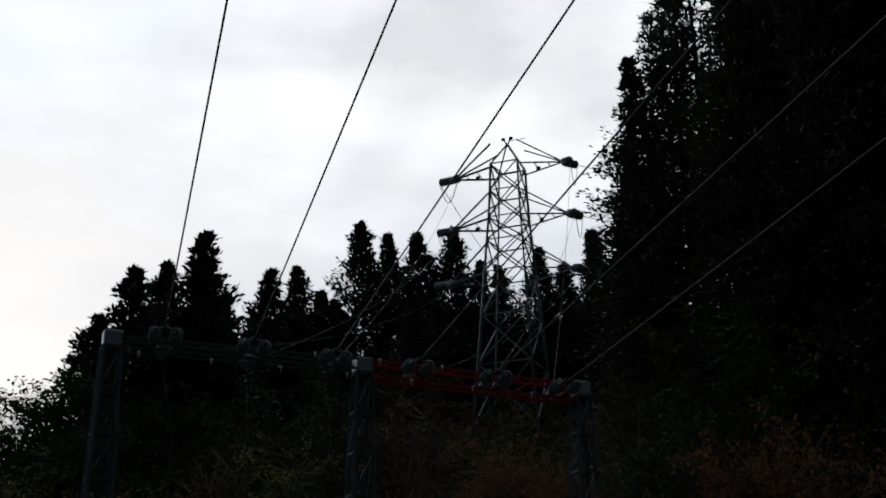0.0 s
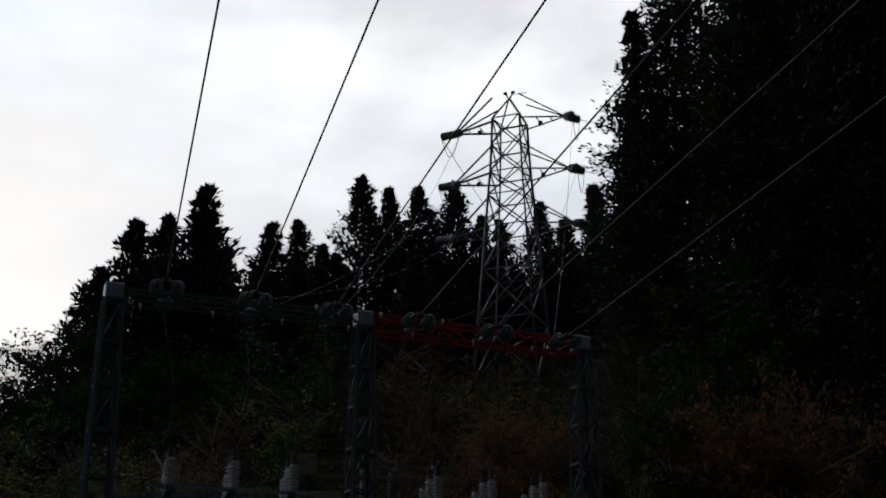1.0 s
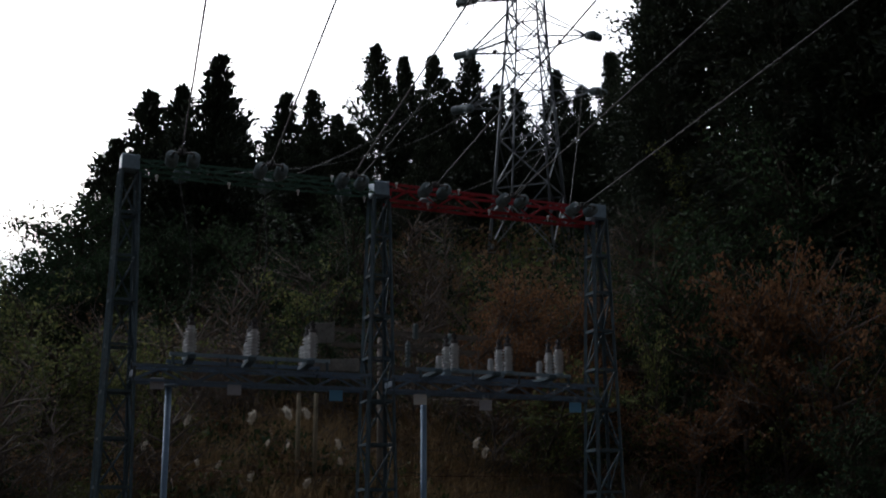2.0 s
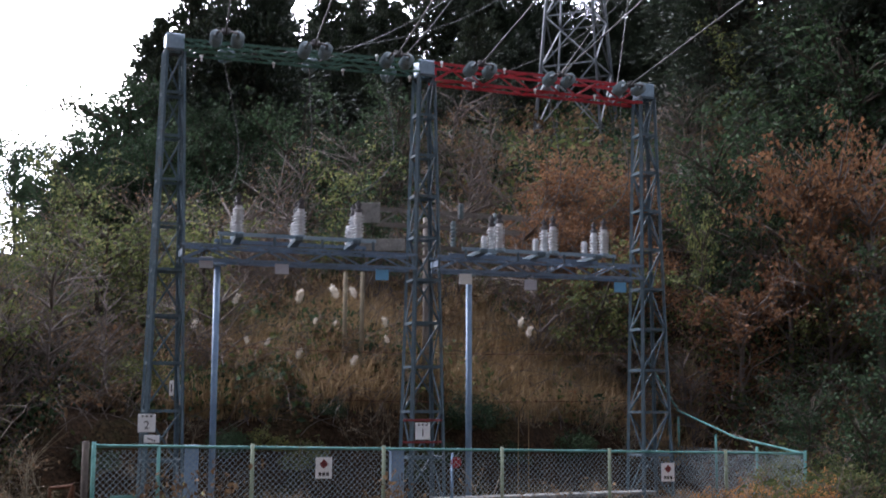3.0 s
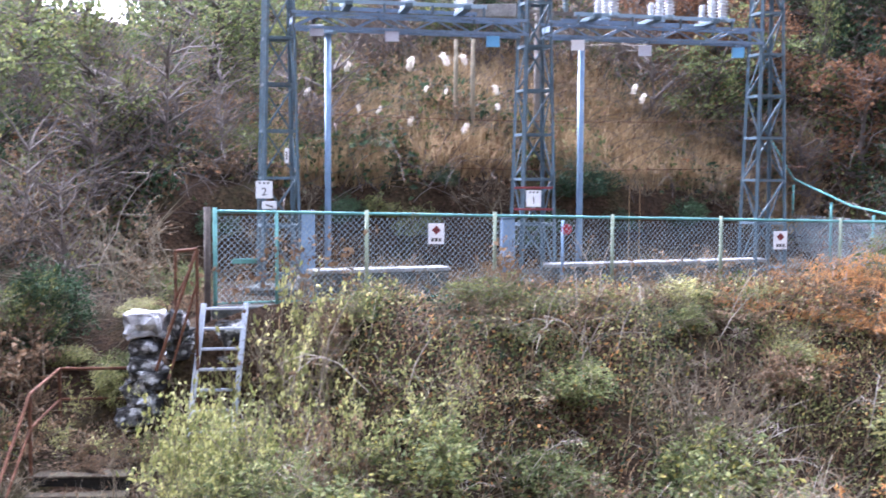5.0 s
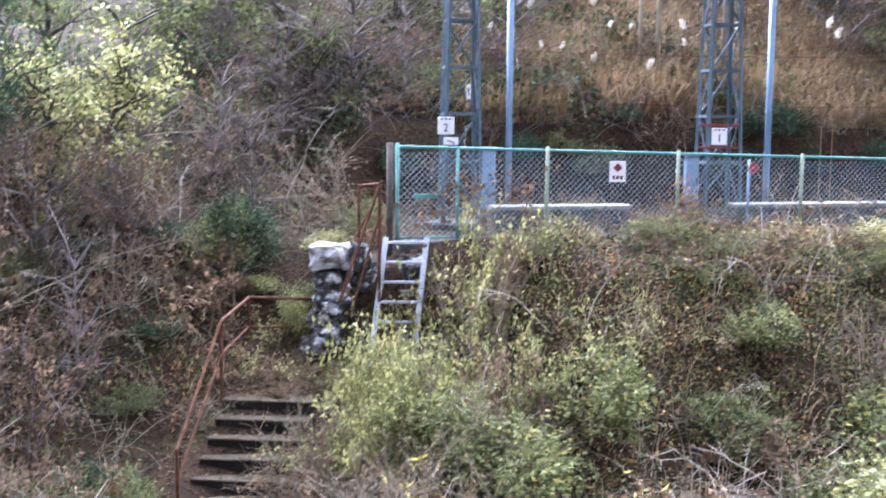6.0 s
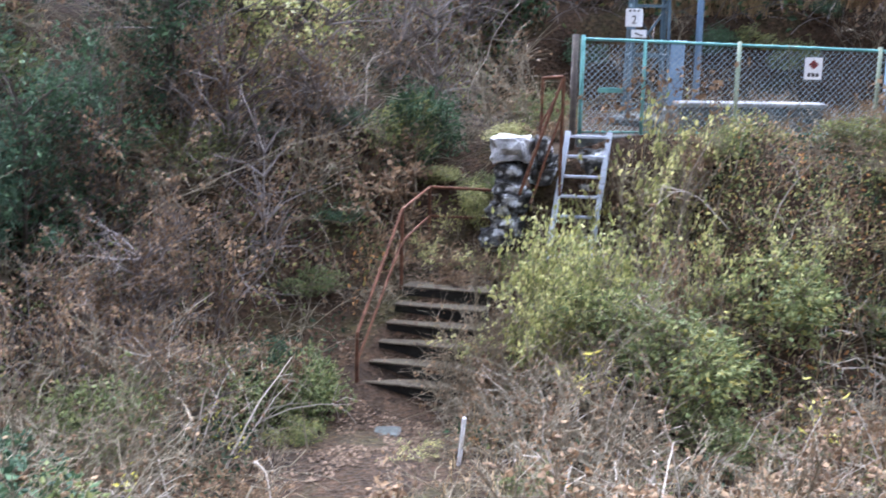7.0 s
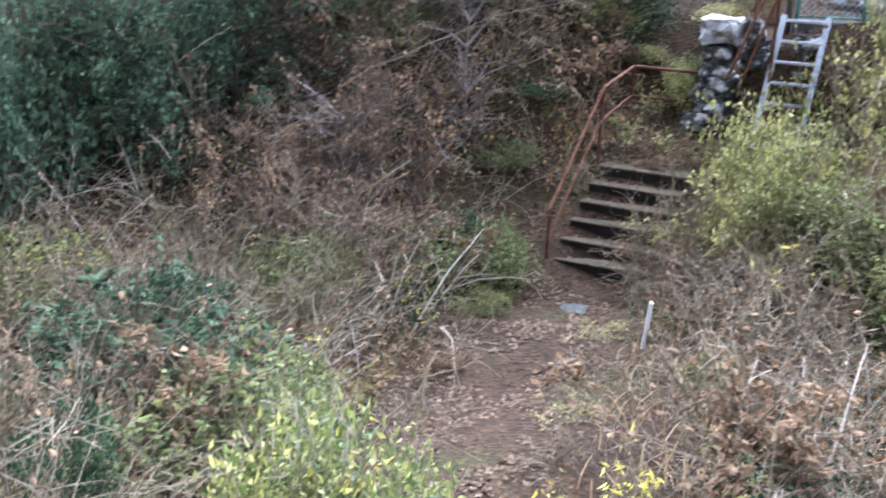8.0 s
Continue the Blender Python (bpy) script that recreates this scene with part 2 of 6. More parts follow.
def ground_material():
    m, n, l, b = material("leaf_litter_ground", 0.95)
    tex, ramp = noise_ramp(n, l, 0.9, [(0.3, (0.018, 0.0125, 0.008)), (0.5, (0.034, 0.023, 0.014)), (0.66, (0.030, 0.030, 0.013)), (0.75, (0.05, 0.036, 0.023))], 7.0, 0.65)
    co = n.new("ShaderNodeTexCoord")
    vor = n.new("ShaderNodeTexVoronoi")
    vor.inputs["Scale"].default_value = 19.0
    vor.inputs["Randomness"].default_value = 1.0
    l.new(co.outputs["Object"], vor.inputs["Vector"])
    leaf = n.new("ShaderNodeValToRGB")
    set_stops(leaf, [(0.0, (0.45, 0.36, 0.30)), (0.5, (0.95, 0.86, 0.78)), (0.9, (1.2, 1.0, 0.86)), (1.0, (1.7, 1.45, 1.25))])
    sep = n.new("ShaderNodeSeparateColor")
    l.new(vor.outputs["Color"], sep.inputs[0])
    l.new(sep.outputs[0], leaf.inputs[0])
    mix = n.new("ShaderNodeMix")
    mix.data_type = 'RGBA'
    mix.blend_type = 'MULTIPLY'
    mix.inputs[0].default_value = 1.0
    l.new(ramp.outputs[0], mix.inputs[6])
    l.new(leaf.outputs[0], mix.inputs[7])
    l.new(mix.outputs[2], b.inputs["Base Color"])
    bump_from(n, l, b, vor, 0.6, 0.03)
    return m


GROUND = ground_material()


# ---------------------------------------------------------------- mesh helpers
def mesh_of(name, verts, faces, mat, smooth=False):
    me = bpy.data.meshes.new(name)
    me.from_pydata([tuple(v) for v in verts] if not isinstance(verts, np.ndarray) else verts.tolist(), [], faces if isinstance(faces, list) else faces.tolist())
    me.materials.append(mat)
    if smooth:
        me.polygons.foreach_set("use_smooth", [True] * len(me.polygons))
    me.update()
    return me


def part(name, bm, mat, parent=None, label="", smooth=False):
    """One bmesh (or a finished mesh) as one mesh object under a thing or under a part."""
    if isinstance(bm, bmesh.types.BMesh):
        me = bpy.data.meshes.new(name)
        bm.to_mesh(me)
        bm.free()
        me.materials.append(mat)
        if smooth:
            me.polygons.foreach_set("use_smooth", [True] * len(me.polygons))
    else:
        me = bm
    ob = new(name, me)
    if parent is not None:
        ob.parent = parent
    if label:
        tagged(ob, label)
    return ob


def thing(name, label, category, at=(0, 0, 0), group="", kind="", turn=0.0):
    ob = new(name)
    ob.empty_display_size = 0.2
    ob.matrix_basis = pose(*at, 0, 0, turn)
    return tagged(ob, label, category, group, kind)


def box(bm, centre, size, m=None, bevel=0.0):
    mat4 = (m or Matrix.Identity(4)) @ Matrix.Translation(centre) @ Matrix.Diagonal((*size, 1))
    got = bmesh.ops.create_cube(bm, size=1.0, matrix=mat4)
    if bevel:
        edges = list({e for v in got["verts"] for e in v.link_edges})
        bmesh.ops.bevel(bm, geom=edges, offset=bevel, segments=1, affect='EDGES')


def along(a, b):
    """A frame at a with z pointing to b, and the length."""
    a, b = Vector(a), Vector(b)
    d = b - a
    q = d.to_track_quat('Z', 'X').to_matrix().to_4x4()
    return Matrix.Translation(a) @ q, d.length


def bar(bm, a, b, w, t=None):
    """An angle iron from a to b: two thin flanges."""
    m, n = along(a, b)
    t = t or w * 0.16
    box(bm, (0, w / 2 - t / 2, n / 2), (w, t, n), m)
    box(bm, (w / 2 - t / 2, -t / 2 - 0.0005, n / 2), (t, w - t - 0.001, n), m)


def rod(bm, a, b, r, seg=8, r2=None):
    m, n = along(a, b)
    bmesh.ops.create_cone(bm, cap_ends=True, segments=seg, radius1=r, radius2=r if r2 is None else r2, depth=n, matrix=m @ Matrix.Translation((0, 0, n / 2)))


def bar_part(name, a, b, w, mat, parent, t=None):
    bm = bmesh.new()
    bar(bm, a, b, w, t)
    return part(name, bm, mat, parent)


def rod_part(name, a, b, r, mat, parent, seg=8, label=""):
    bm = bmesh.new()
    rod(bm, a, b, r, seg)
    return part(name, bm, mat, parent, label, True if seg > 6 else False)


def lathe(profile, seg=14):
    """A turned shape from (radius, height) pairs."""
    bm = bmesh.new()
    rings = []
    for r, z in profile:
        rings.append([bm.verts.new((r * math.cos(2 * math.pi * k / seg), r * math.sin(2 * math.pi * k / seg), z)) for k in range(seg)])
    for lo, hi in zip(rings, rings[1:]):
        for k in range(seg):
            bm.faces.new((lo[k], lo[(k + 1) % seg], hi[(k + 1) % seg], hi[k]))
    bm.faces.new(rings[0][::-1])
    bm.faces.new(rings[-1])
    return bm


def tubes(lines, sides=3):
    """Many thin tapered tubes in one mesh. Each line: list of points and start and end radius."""
    vs, fs, base = [], [], 0
    for pts, r0, r1 in lines:
        p = np.asarray(pts, float)
        n = len(p)
        tan = np.gradient(p, axis=0)
        tan /= np.linalg.norm(tan, axis=1)[:, None] + 1e-9
        ref = np.array([0.31, 0.52, 0.8]) if abs(tan[0] @ np.array([0.31, 0.52, 0.8])) < 0.9 else np.array([1.0, 0, 0])
        e1 = np.cross(tan, ref)
        e1 /= np.linalg.norm(e1, axis=1)[:, None] + 1e-9
        e2 = np.cross(tan, e1)
        r = np.linspace(r0, r1, n)[:, None]
        for k in range(sides):
            a = 2 * math.pi * k / sides
            vs.append(p + r * (math.cos(a) * e1 + math.sin(a) * e2))
        for k in range(sides):
            k2 = (k + 1) % sides
            for i in range(n - 1):
                fs.append((base + k * n + i, base + k2 * n + i, base + k2 * n + i + 1, base + k * n + i + 1))
        base += sides * n
    return np.concatenate(vs), fs


def blades(rng, centres, size, stretch=2.0, up=0.3, spread=0.5, directions=None, level=0.0):
    """A leaf at each centre: a folded lozenge, four corners and two faces."""
    c = np.asarray(centres, float)
    n = len(c)
    d = rng.normal(size=(n, 3)) if directions is None else directions + spread * rng.normal(size=(n, 3))
    d[:, 2] += up
    d /= np.linalg.norm(d, axis=1)[:, None]
    s = np.cross(d, rng.normal(size=(n, 3)) + np.array([0, 0, level]))
    s /= np.linalg.norm(s, axis=1)[:, None]
    nrm = np.cross(d, s)
    z = (size * rng.uniform(0.6, 1.35, size=n))[:, None]
    w = z / stretch
    v = np.stack([c, c + 0.5 * z * d + 0.5 * w * s + 0.12 * z * nrm, c + z * d, c + 0.5 * z * d - 0.5 * w * s + 0.12 * z * nrm], 1).reshape(-1, 3)
    i = np.arange(n)[:, None] * 4
    f = np.concatenate([i + np.array([[0, 1, 2]]), i + np.array([[0, 2, 3]])], 0)
    return v, f


# ---------------------------------------------------------------- the lie of the land
FENCE_A = Vector((-3.53, 16.92, 0.0))
FENCE_D = Vector((0.860, 0.510, 0.0))
FENCE_N = Vector((-0.510, 0.860, 0.0))
U_LEFT, U_RIGHT, V_FENCE = 3.44, 15.75, 16.35


def smooth01(a, b, x):
    t = min(1.0, max(0.0, (x - a) / (b - a)))
    return t * t * (3 - 2 * t)


def height(x, y):
    u, v = 0.860 * x + 0.510 * y, -0.510 * x + 0.860 * y
    # valley floor and the bank that climbs to the yard
    low = -2.95 + 0.05 * math.sin(1.3 * x) * math.sin(0.9 * y)
    yard = smooth01(U_LEFT - 1.6, U_LEFT - 0.4, u) * (1 - smooth01(U_RIGHT + 0.3, U_RIGHT + 2.5, u))
    bank = smooth01(12.0, 15.7, v)
    slope = smooth01(13.0, 19.0, v)
    wall_near = max(slope, smooth01(15.62, 15.92, v))
    k = smooth01(3.9, 5.4, u)
    bank = bank * k + wall_near * (1 - k)
    z = low + 2.93 * (yard * bank + (1 - yard) * slope)
    z -= 0.16 * math.exp(-(((x + 6.2) / 0.9) ** 2 + ((y - 11.9) / 0.9) ** 2))
    # landing above the stairs
    k = math.exp(-(((x + 6.4) / 1.2) ** 2 + ((y - 14.4) / 0.9) ** 2))
    z = z * (1 - k) + (-1.80) * k
    # overgrown bank beside the stairs
    z += 1.05 * math.exp(-(((x + 3.7) / 0.95) ** 2 + ((y - 13.2) / 1.1) ** 2)) * (1 - yard * bank)
    # hillside behind the yard, lower to the west
    far = 20.4 - 1.2 * (1 - yard)
    west = smooth01(-20.0, -3.0, math.degrees(math.atan2(x, max(y, 1.0))))
    hill = max(0.0, v - far)
    top = 4.5 + 15.5 * west
    cut = smooth01(U_LEFT - 1.0, U_LEFT + 0.6, u) * (1 - smooth01(U_RIGHT - 0.5, U_RIGHT + 1.5, u))
    z += 1.25 * cut * smooth01(20.35, 20.95, v) * (1 - smooth01(22.5, 33.0, v))
    z += top * (1 - math.exp(-hill * (0.62 / top) * (0.55 + 0.45 * west) * 1.25))
    # spur on the east side
    e = max(0.0, u - U_RIGHT - 0.8)
    z += 14.0 * (1 - math.exp(-e * 0.035)) * smooth01(8.0, 16.0, v) * (1 - 0.75 * smooth01(24.0, 38.0, v) * (1 - smooth01(8.0, 11.5, math.degrees(math.atan2(x, max(y, 1.0))))))
    # slope west of the path
    w = max(0.0, -8.2 - x - 0.15 * max(0.0, 10 - y))
    z += 5.0 * (1 - math.exp(-w * 0.09)) * smooth01(2.0, 9.0, y)
    # roadside bank on which one stands
    road = 1 - smooth01(1.0, 5.6, math.hypot(0.35 * x, y) if y > 0 else 0.0)
    z = z * (1 - road) + 0.22 * road
    # unseen hill behind the camera, added to block sky light from that side
    back = max(0.0, -y - 7.0)
    z += 46.0 * (1 - math.exp(-back * 0.03))
    r = math.hypot(x, y)
    if r > 5.5:
        z += 0.10 * noise.noise((x * 0.8, y * 0.8, 0)) + min(1.2, 0.02 * r) * noise.noise((x * 0.13, y * 0.13, 3.1)) * (0.0 if (yard > 0.5 and 15.8 < v < 20.5) else 1.0) * smooth01(16, 24, r)
    return z


def stretch_axis(lo, hi, core_lo, core_hi, step, far_step):
    out, p = [], core_lo
    while p < core_hi:
        out.append(p)
        p += step
    s, q = step, core_hi
    while q < hi:
        out.append(q)
        s = min(far_step, s * 1.13)
        q += s
    out.append(hi)
    s, q = step, core_lo - step
    while q > lo:
        out.insert(0, q)
        s = min(far_step, s * 1.13)
        q -= s
    out.insert(0, lo)
    return out


XS = stretch_axis(-420, 420, -12, 9, 0.28, 40)
YS = stretch_axis(-420, 480, 3, 24, 0.28, 40)
gv = [(x, y, height(x, y)) for y in YS for x in XS]
nx = len(XS)
gf = [(j * nx + i, j * nx + i + 1, (j + 1) * nx + i + 1, (j + 1) * nx + i) for j in range(len(YS) - 1) for i in range(nx - 1)]
ground = new("ground", mesh_of("ground", gv, gf, GROUND, True))
tagged(ground, "brown leaf litter and bare earth on a wooded valley slope", "ground", kind="structure")


# ---------------------------------------------------------------- steel gantry
GL, GM, GR = Vector((-5.13, 18.05, 0)), Vector((-1.36, 19.66, 0)), Vector((2.44, 21.28, 0))
G_DIR = (GR - GL).normalized()
G_PERP = Vector((-G_DIR.y, G_DIR.x, 0))
GANTRY_TOP = 7.5


def lattice_column(parent, base, top_z, w_bottom, w_top, levels):
    """Four tapering angle legs with horizontals and a diagonal in each bay of each face."""
    bm = bmesh.new()
    box(bm, (0, 0, top_z - 0.11), (w_top + 0.03, w_top + 0.03, 0.24), Matrix.Translation(base) @ Matrix.Rotation(math.atan2(G_DIR.y, G_DIR.x), 4, 'Z'), 0.01)
    col = part("column", bm, STEEL_LIGHT, parent, "lattice steel column with pale blue cap box")
    corners = [(-1, -1), (1, -1), (1, 1), (-1, 1)]

    def corner(k, z):
        h = (w_bottom + (w_top - w_bottom) * z / top_z) / 2
        a, b = corners[k % 4]
        return base + G_DIR * (a * h) + G_PERP * (b * h) + Vector((0, 0, z))
    for k in range(4):
        bar_part("leg", corner(k, -0.1), corner(k, top_z - 0.24), 0.055, STEEL, col)
    zs = [0.25 + (top_z - 0.5) * (i / levels) ** 0.96 for i in range(levels + 1)]
    for i, z in enumerate(zs):
        for k in range(4):
            bar_part("horizontal", corner(k, z), corner(k + 1, z), 0.042, STEEL, col)
            if i < levels:
                a, b = (k, k + 1) if (i + k) % 2 else (k + 1, k)
                bar_part("diagonal", corner(a, z), corner(b, zs[i + 1]), 0.027, STEEL, col)
    return col


def lattice_beam(parent, a, b, w, h, bays, mat, label, chord=0.055):
    """A box truss from a to b, measured at its top centre line."""
    d = (b - a).normalized()
    p = Vector((-d.y, d.x, 0))
    up = Vector((0, 0, 1))
    bm = bmesh.new()
    box(bm, (0, 0, 0), (0.03, w * 0.9, h * 0.4), Matrix.Translation(a + d * 0.03 - up * h / 2) @ Matrix.Rotation(math.atan2(d.y, d.x), 4, 'Z'))
    beam = part("beam", bm, mat, parent, label)

    def node(i, side, low):
        return a + (b - a) * (i / bays) + p * (side * w / 2) - up * (h if low else 0)
    for side in (-1, 1):
        for low in (False, True):
            bar_part("chord", node(0, side, low), node(bays, side, low), chord, mat, beam)
        for i in range(bays):
            bar_part("web", node(i, side, i % 2 == 0), node(i + 1, side, i % 2 == 1), chord * 0.62, mat, beam)
    for i in range(bays):
        bar_part("lacing", node(i, -1 if i % 2 else 1, True), node(i + 1, 1 if i % 2 else -1, True), chord * 0.62, mat, beam)
        bar_part("lacing", node(i, 1 if i % 2 else -1, False), node(i + 1, -1 if i % 2 else 1, False), chord * 0.62, mat, beam)
    return beam


gantry = thing("substation_gantry", "blue-grey lattice steel gantry with a green and a red crossbeam", "steel gantry")
for base in (GL, GM, GR):
    lattice_column(gantry, base, GANTRY_TOP, 0.57, 0.25, 10)
Z = Vector((0, 0, 1))
lattice_beam(gantry, GL + G_DIR * 0.125 + Z * 7.42, GM - G_DIR * 0.125 + Z * 7.46, 0.30, 0.17, 10, GREEN_BEAM, "faded green lattice crossbeam", 0.038)
lattice_beam(gantry, GM + G_DIR * 0.125 + Z * 7.46, GR - G_DIR * 0.125 + Z * 7.42, 0.32, 0.28, 9, RED_BEAM, "bright red lattice crossbeam", 0.046)
lattice_beam(gantry, GL + G_DIR * 0.175 + Z * 4.24, GM - G_DIR * 0.175 + Z * 4.24, 0.42, 0.22, 8, STEEL_BLUE, "lower blue-grey lattice beam", 0.042)
lattice_beam(gantry, GM + G_DIR * 0.175 + Z * 4.24, GR - G_DIR * 0.175 + Z * 4.24, 0.42, 0.22, 8, STEEL_BLUE, "lower blue-grey lattice beam", 0.042)
# little bolted step pegs and bright clamps along the top chords
for i in range(14):
    p = GL + (GR - GL) * ((i + 0.7) / 14.6) - G_PERP * 0.19 + Z * (7.47 if i % 2 else 7.17)
    bm = bmesh.new()
    bmesh.ops.create_icosphere(bm, subdivisions=1, radius=0.03, matrix=Matrix.Translation(p))
    box(bm, p - Z * 0.04, (0.02, 0.02, 0.07))
    part("clamp", bm, WHITE_STAKE, gantry)

for base in (GL, GM, GR):
    bm = bmesh.new()
    box(bm, (base.x, base.y, -0.15), (0.9, 0.9, 0.5), None, 0.03)
    tagged(part("column_footing", bm, SLAB), "weathered concrete footing block under a lattice column", "footing", "column footings")


# ---------------------------------------------------------------- strain insulators and conductors
def disc_string(parent, a, towards, count, r):
    m, _ = along(a, towards)
    prof = [(0.02, 0.0), (0.03, 0.02)]
    for i in range(count):
        z = 0.05 + i * 0.078
        prof += [(r * 0.38, z), (r * 0.94, z + 0.012), (r, z + 0.026), (r * 0.86, z + 0.036), (r * 0.36, z + 0.044)]
    prof += [(0.03, 0.05 + count * 0.078), (0.016, 0.11 + count * 0.078)]
    bm = lathe(prof, 16)
    bmesh.ops.transform(bm, matrix=m, verts=bm.verts)
    part("disc_string", bm, PORCELAIN_GREY, parent)
    return m @ Vector((0, 0, 0.10 + count * 0.078))


def wire_curve(a, b, sag, n=14):
    a, b = Vector(a), Vector(b)
    return [tuple(a + (b - a) * (i / n) - Z * (4 * sag * (i / n) * (1 - i / n))) for i in range(n + 1)]


def wire(name, lines, r, label, group="", mat=None, sides=5):
    v, f = tubes([(p, r, r) for p in lines], sides)
    return tagged(new(name, mesh_of(name, v, f, mat or WIRE, True)), label, "overhead wire", group)


ATTACH = [Vector((-4.42, 18.36, 7.56)), Vector((-3.14, 18.90, 7.52)), Vector((-1.90, 19.44, 7.50)),
          Vector((-0.56, 20.01, 7.50)), Vector((0.77, 20.58, 7.48)), Vector((2.02, 21.12, 7.46))]
# where each conductor passes overhead: azimuth and elevation in degrees, and level distance from the eye
OVER = [(-11.65, 32.30), (-2.67, 32.76), (6.90, 32.55), (15.09, 31.79), (22.99, 30.28), (29.5, 28.6)]
PYL, PYL_TURN = Vector((2.95, 49.9, 12.95)), -21
ARM_LEVELS = ((12.0, 2.60), (9.5, 2.72), (6.95, 2.85))
ARMS = [[PYL + Matrix.Rotation(radians(PYL_TURN), 3, 'Z') @ Vector((s * reach, 0, z)) + Vector((0.2, -0.8, -0.3)) for z, reach in ARM_LEVELS] for s in (-1, 1)]
for i, (p, (oaz, oel)) in enumerate(zip(ATTACH, OVER)):
    a, e = radians(oaz), radians(oel)
    dist = 10.5
    over = Vector((math.sin(a) * dist, math.cos(a) * dist, EYE.z + dist * math.tan(e)))
    ahead = (over - p).normalized()
    ins = thing("strain_insulator", "pair of grey ribbed porcelain strain insulators on a gantry crossbeam", "insulator", group="gantry insulators")
    start = p + ahead * 0.52 - Z * 0.11
    abreast = Vector((-ahead.y, ahead.x, 0)).normalized()
    for side in (-1, 1):
        root = p + abreast * (side * 0.165) - G_PERP * 0.17 - Z * 0.15
        tip = disc_string(ins, root, root + ahead, 4, 0.102)
        # clevis: a dark fork bent in to the yoke plate
        bend = tip + ahead * 0.05 - abreast * (side * 0.02)
        rod_part("clevis", tip - ahead * 0.05, bend, 0.020, DARK_METAL, ins, 6)
        rod_part("link", bend, start + abreast * (side * 0.035), 0.020, DARK_METAL, ins, 6)
    bm = bmesh.new()
    box(bm, (0, 0, 0), (0.13, 0.035, 0.10), Matrix.Translation(start) @ ahead.to_track_quat('Y', 'Z').to_matrix().to_4x4(), 0.008)
    rod(bm, start - Z * 0.04, start + ahead * 0.16, 0.016, 6)
    part("yoke", bm, DARK_METAL, ins, "dark iron yoke and clamps")
    # the tower-side string hangs under the beam
    back = Vector(ARMS[0 if i < 3 else 1][(2, 1, 0)[i % 3]])
    q = p + G_PERP * 0.22 - Z * 0.24
    tail = disc_string(ins, q, back, 4, 0.12)
    end = over + (over - p) * 2.4
    wire("overhead_conductor", [wire_curve(start, end, 0.03, 24)], 0.0125, "dark stranded conductor rising from the gantry over the valley", "overhead conductors")
    wire("tower_conductor", [wire_curve(tail, back, 0.7, 24)], 0.007, "thin grey conductor slung between gantry and pylon", "pylon conductors")
# slack droppers from the gantry to the switches
DROPS = [((-1.95, 19.35, 7.2), (-2.50, 18.7, 5.05), 0.35), ((0.75, 20.5, 7.15), (0.62, 20.1, 4.95), 0.2), ((2.0, 21.0, 7.15), (1.42, 20.5, 4.95), 0.35), ((-4.4, 18.3, 7.2), (-4.2, 18.1, 5.05), 0.12), ((-3.14, 18.8, 7.2), (-3.33, 18.5, 5.05), 0.14)]
for a, b, s in DROPS:
    a, b = Vector(a), Vector(b)
    pts = [tuple(a + (b - a) * t - Z * s * 2.2 * t * (1 - t) + G_DIR * s * 1.6 * math.sin(math.pi * t) * (0.3 + t)) for t in [k / 14 for k in range(15)]]
    wire("jumper_wire", [pts], 0.008, "slack grey jumper wire hanging down to a switch insulator", "jumper wires")


# ---------------------------------------------------------------- switch platform on the lower beam
ROW = Vector((-0.29, 0.957, 0))


def shed_profile(n, r, h):
    prof = [(r * 0.72, 0.0), (r * 0.72, h * 0.05)]
    for i in range(n):
        z = h * (0.07 + 0.88 * i / n)
        s = h * 0.88 / n
        prof += [(r * 0.50, z), (r * 0.98, z + s * 0.34), (r, z + s * 0.46), (r * 0.50, z + s * 0.82)]
    prof += [(r * 0.60, h * 0.96), (r * 0.60, h)]
    return prof


SHED = mesh_of("insulator_body", [], [], PORCELAIN)
bmx = lathe(shed_profile(7, 0.074, 0.40), 14)
bmx.to_mesh(SHED)
bmx.free()
SHED.polygons.foreach_set("use_smooth", [True] * len(SHED.polygons))
CAP = bpy.data.meshes.new("cap")
bmx = lathe([(0.055, 0), (0.055, 0.05), (0.03, 0.06), (0.03, 0.11), (0.045, 0.115), (0.045, 0.145), (0.018, 0.15), (0.018, 0.19)], 10)
box(bmx, (0, 0, 0.13), (0.03, 0.22, 0.03))
bmx.to_mesh(CAP)
bmx.free()
CAP.materials.append(DARK_METAL)


def post_insulator(at, cap=True):
    ob = thing("post_insulator", "white ribbed porcelain post insulator with dark iron cap", "insulator", at, "switch insulators")
    part("insulator_body", SHED, PORCELAIN, ob)
    bm = lathe([(0.075, -0.05), (0.075, -0.002), (0.06, -0.001)], 10)
    part("base", bm, STEEL_LIGHT, ob, "pale steel base flange")
    if cap:
        c = part("cap", CAP, DARK_METAL, ob)
        c.location = (0, 0, 0.4)
    return ob


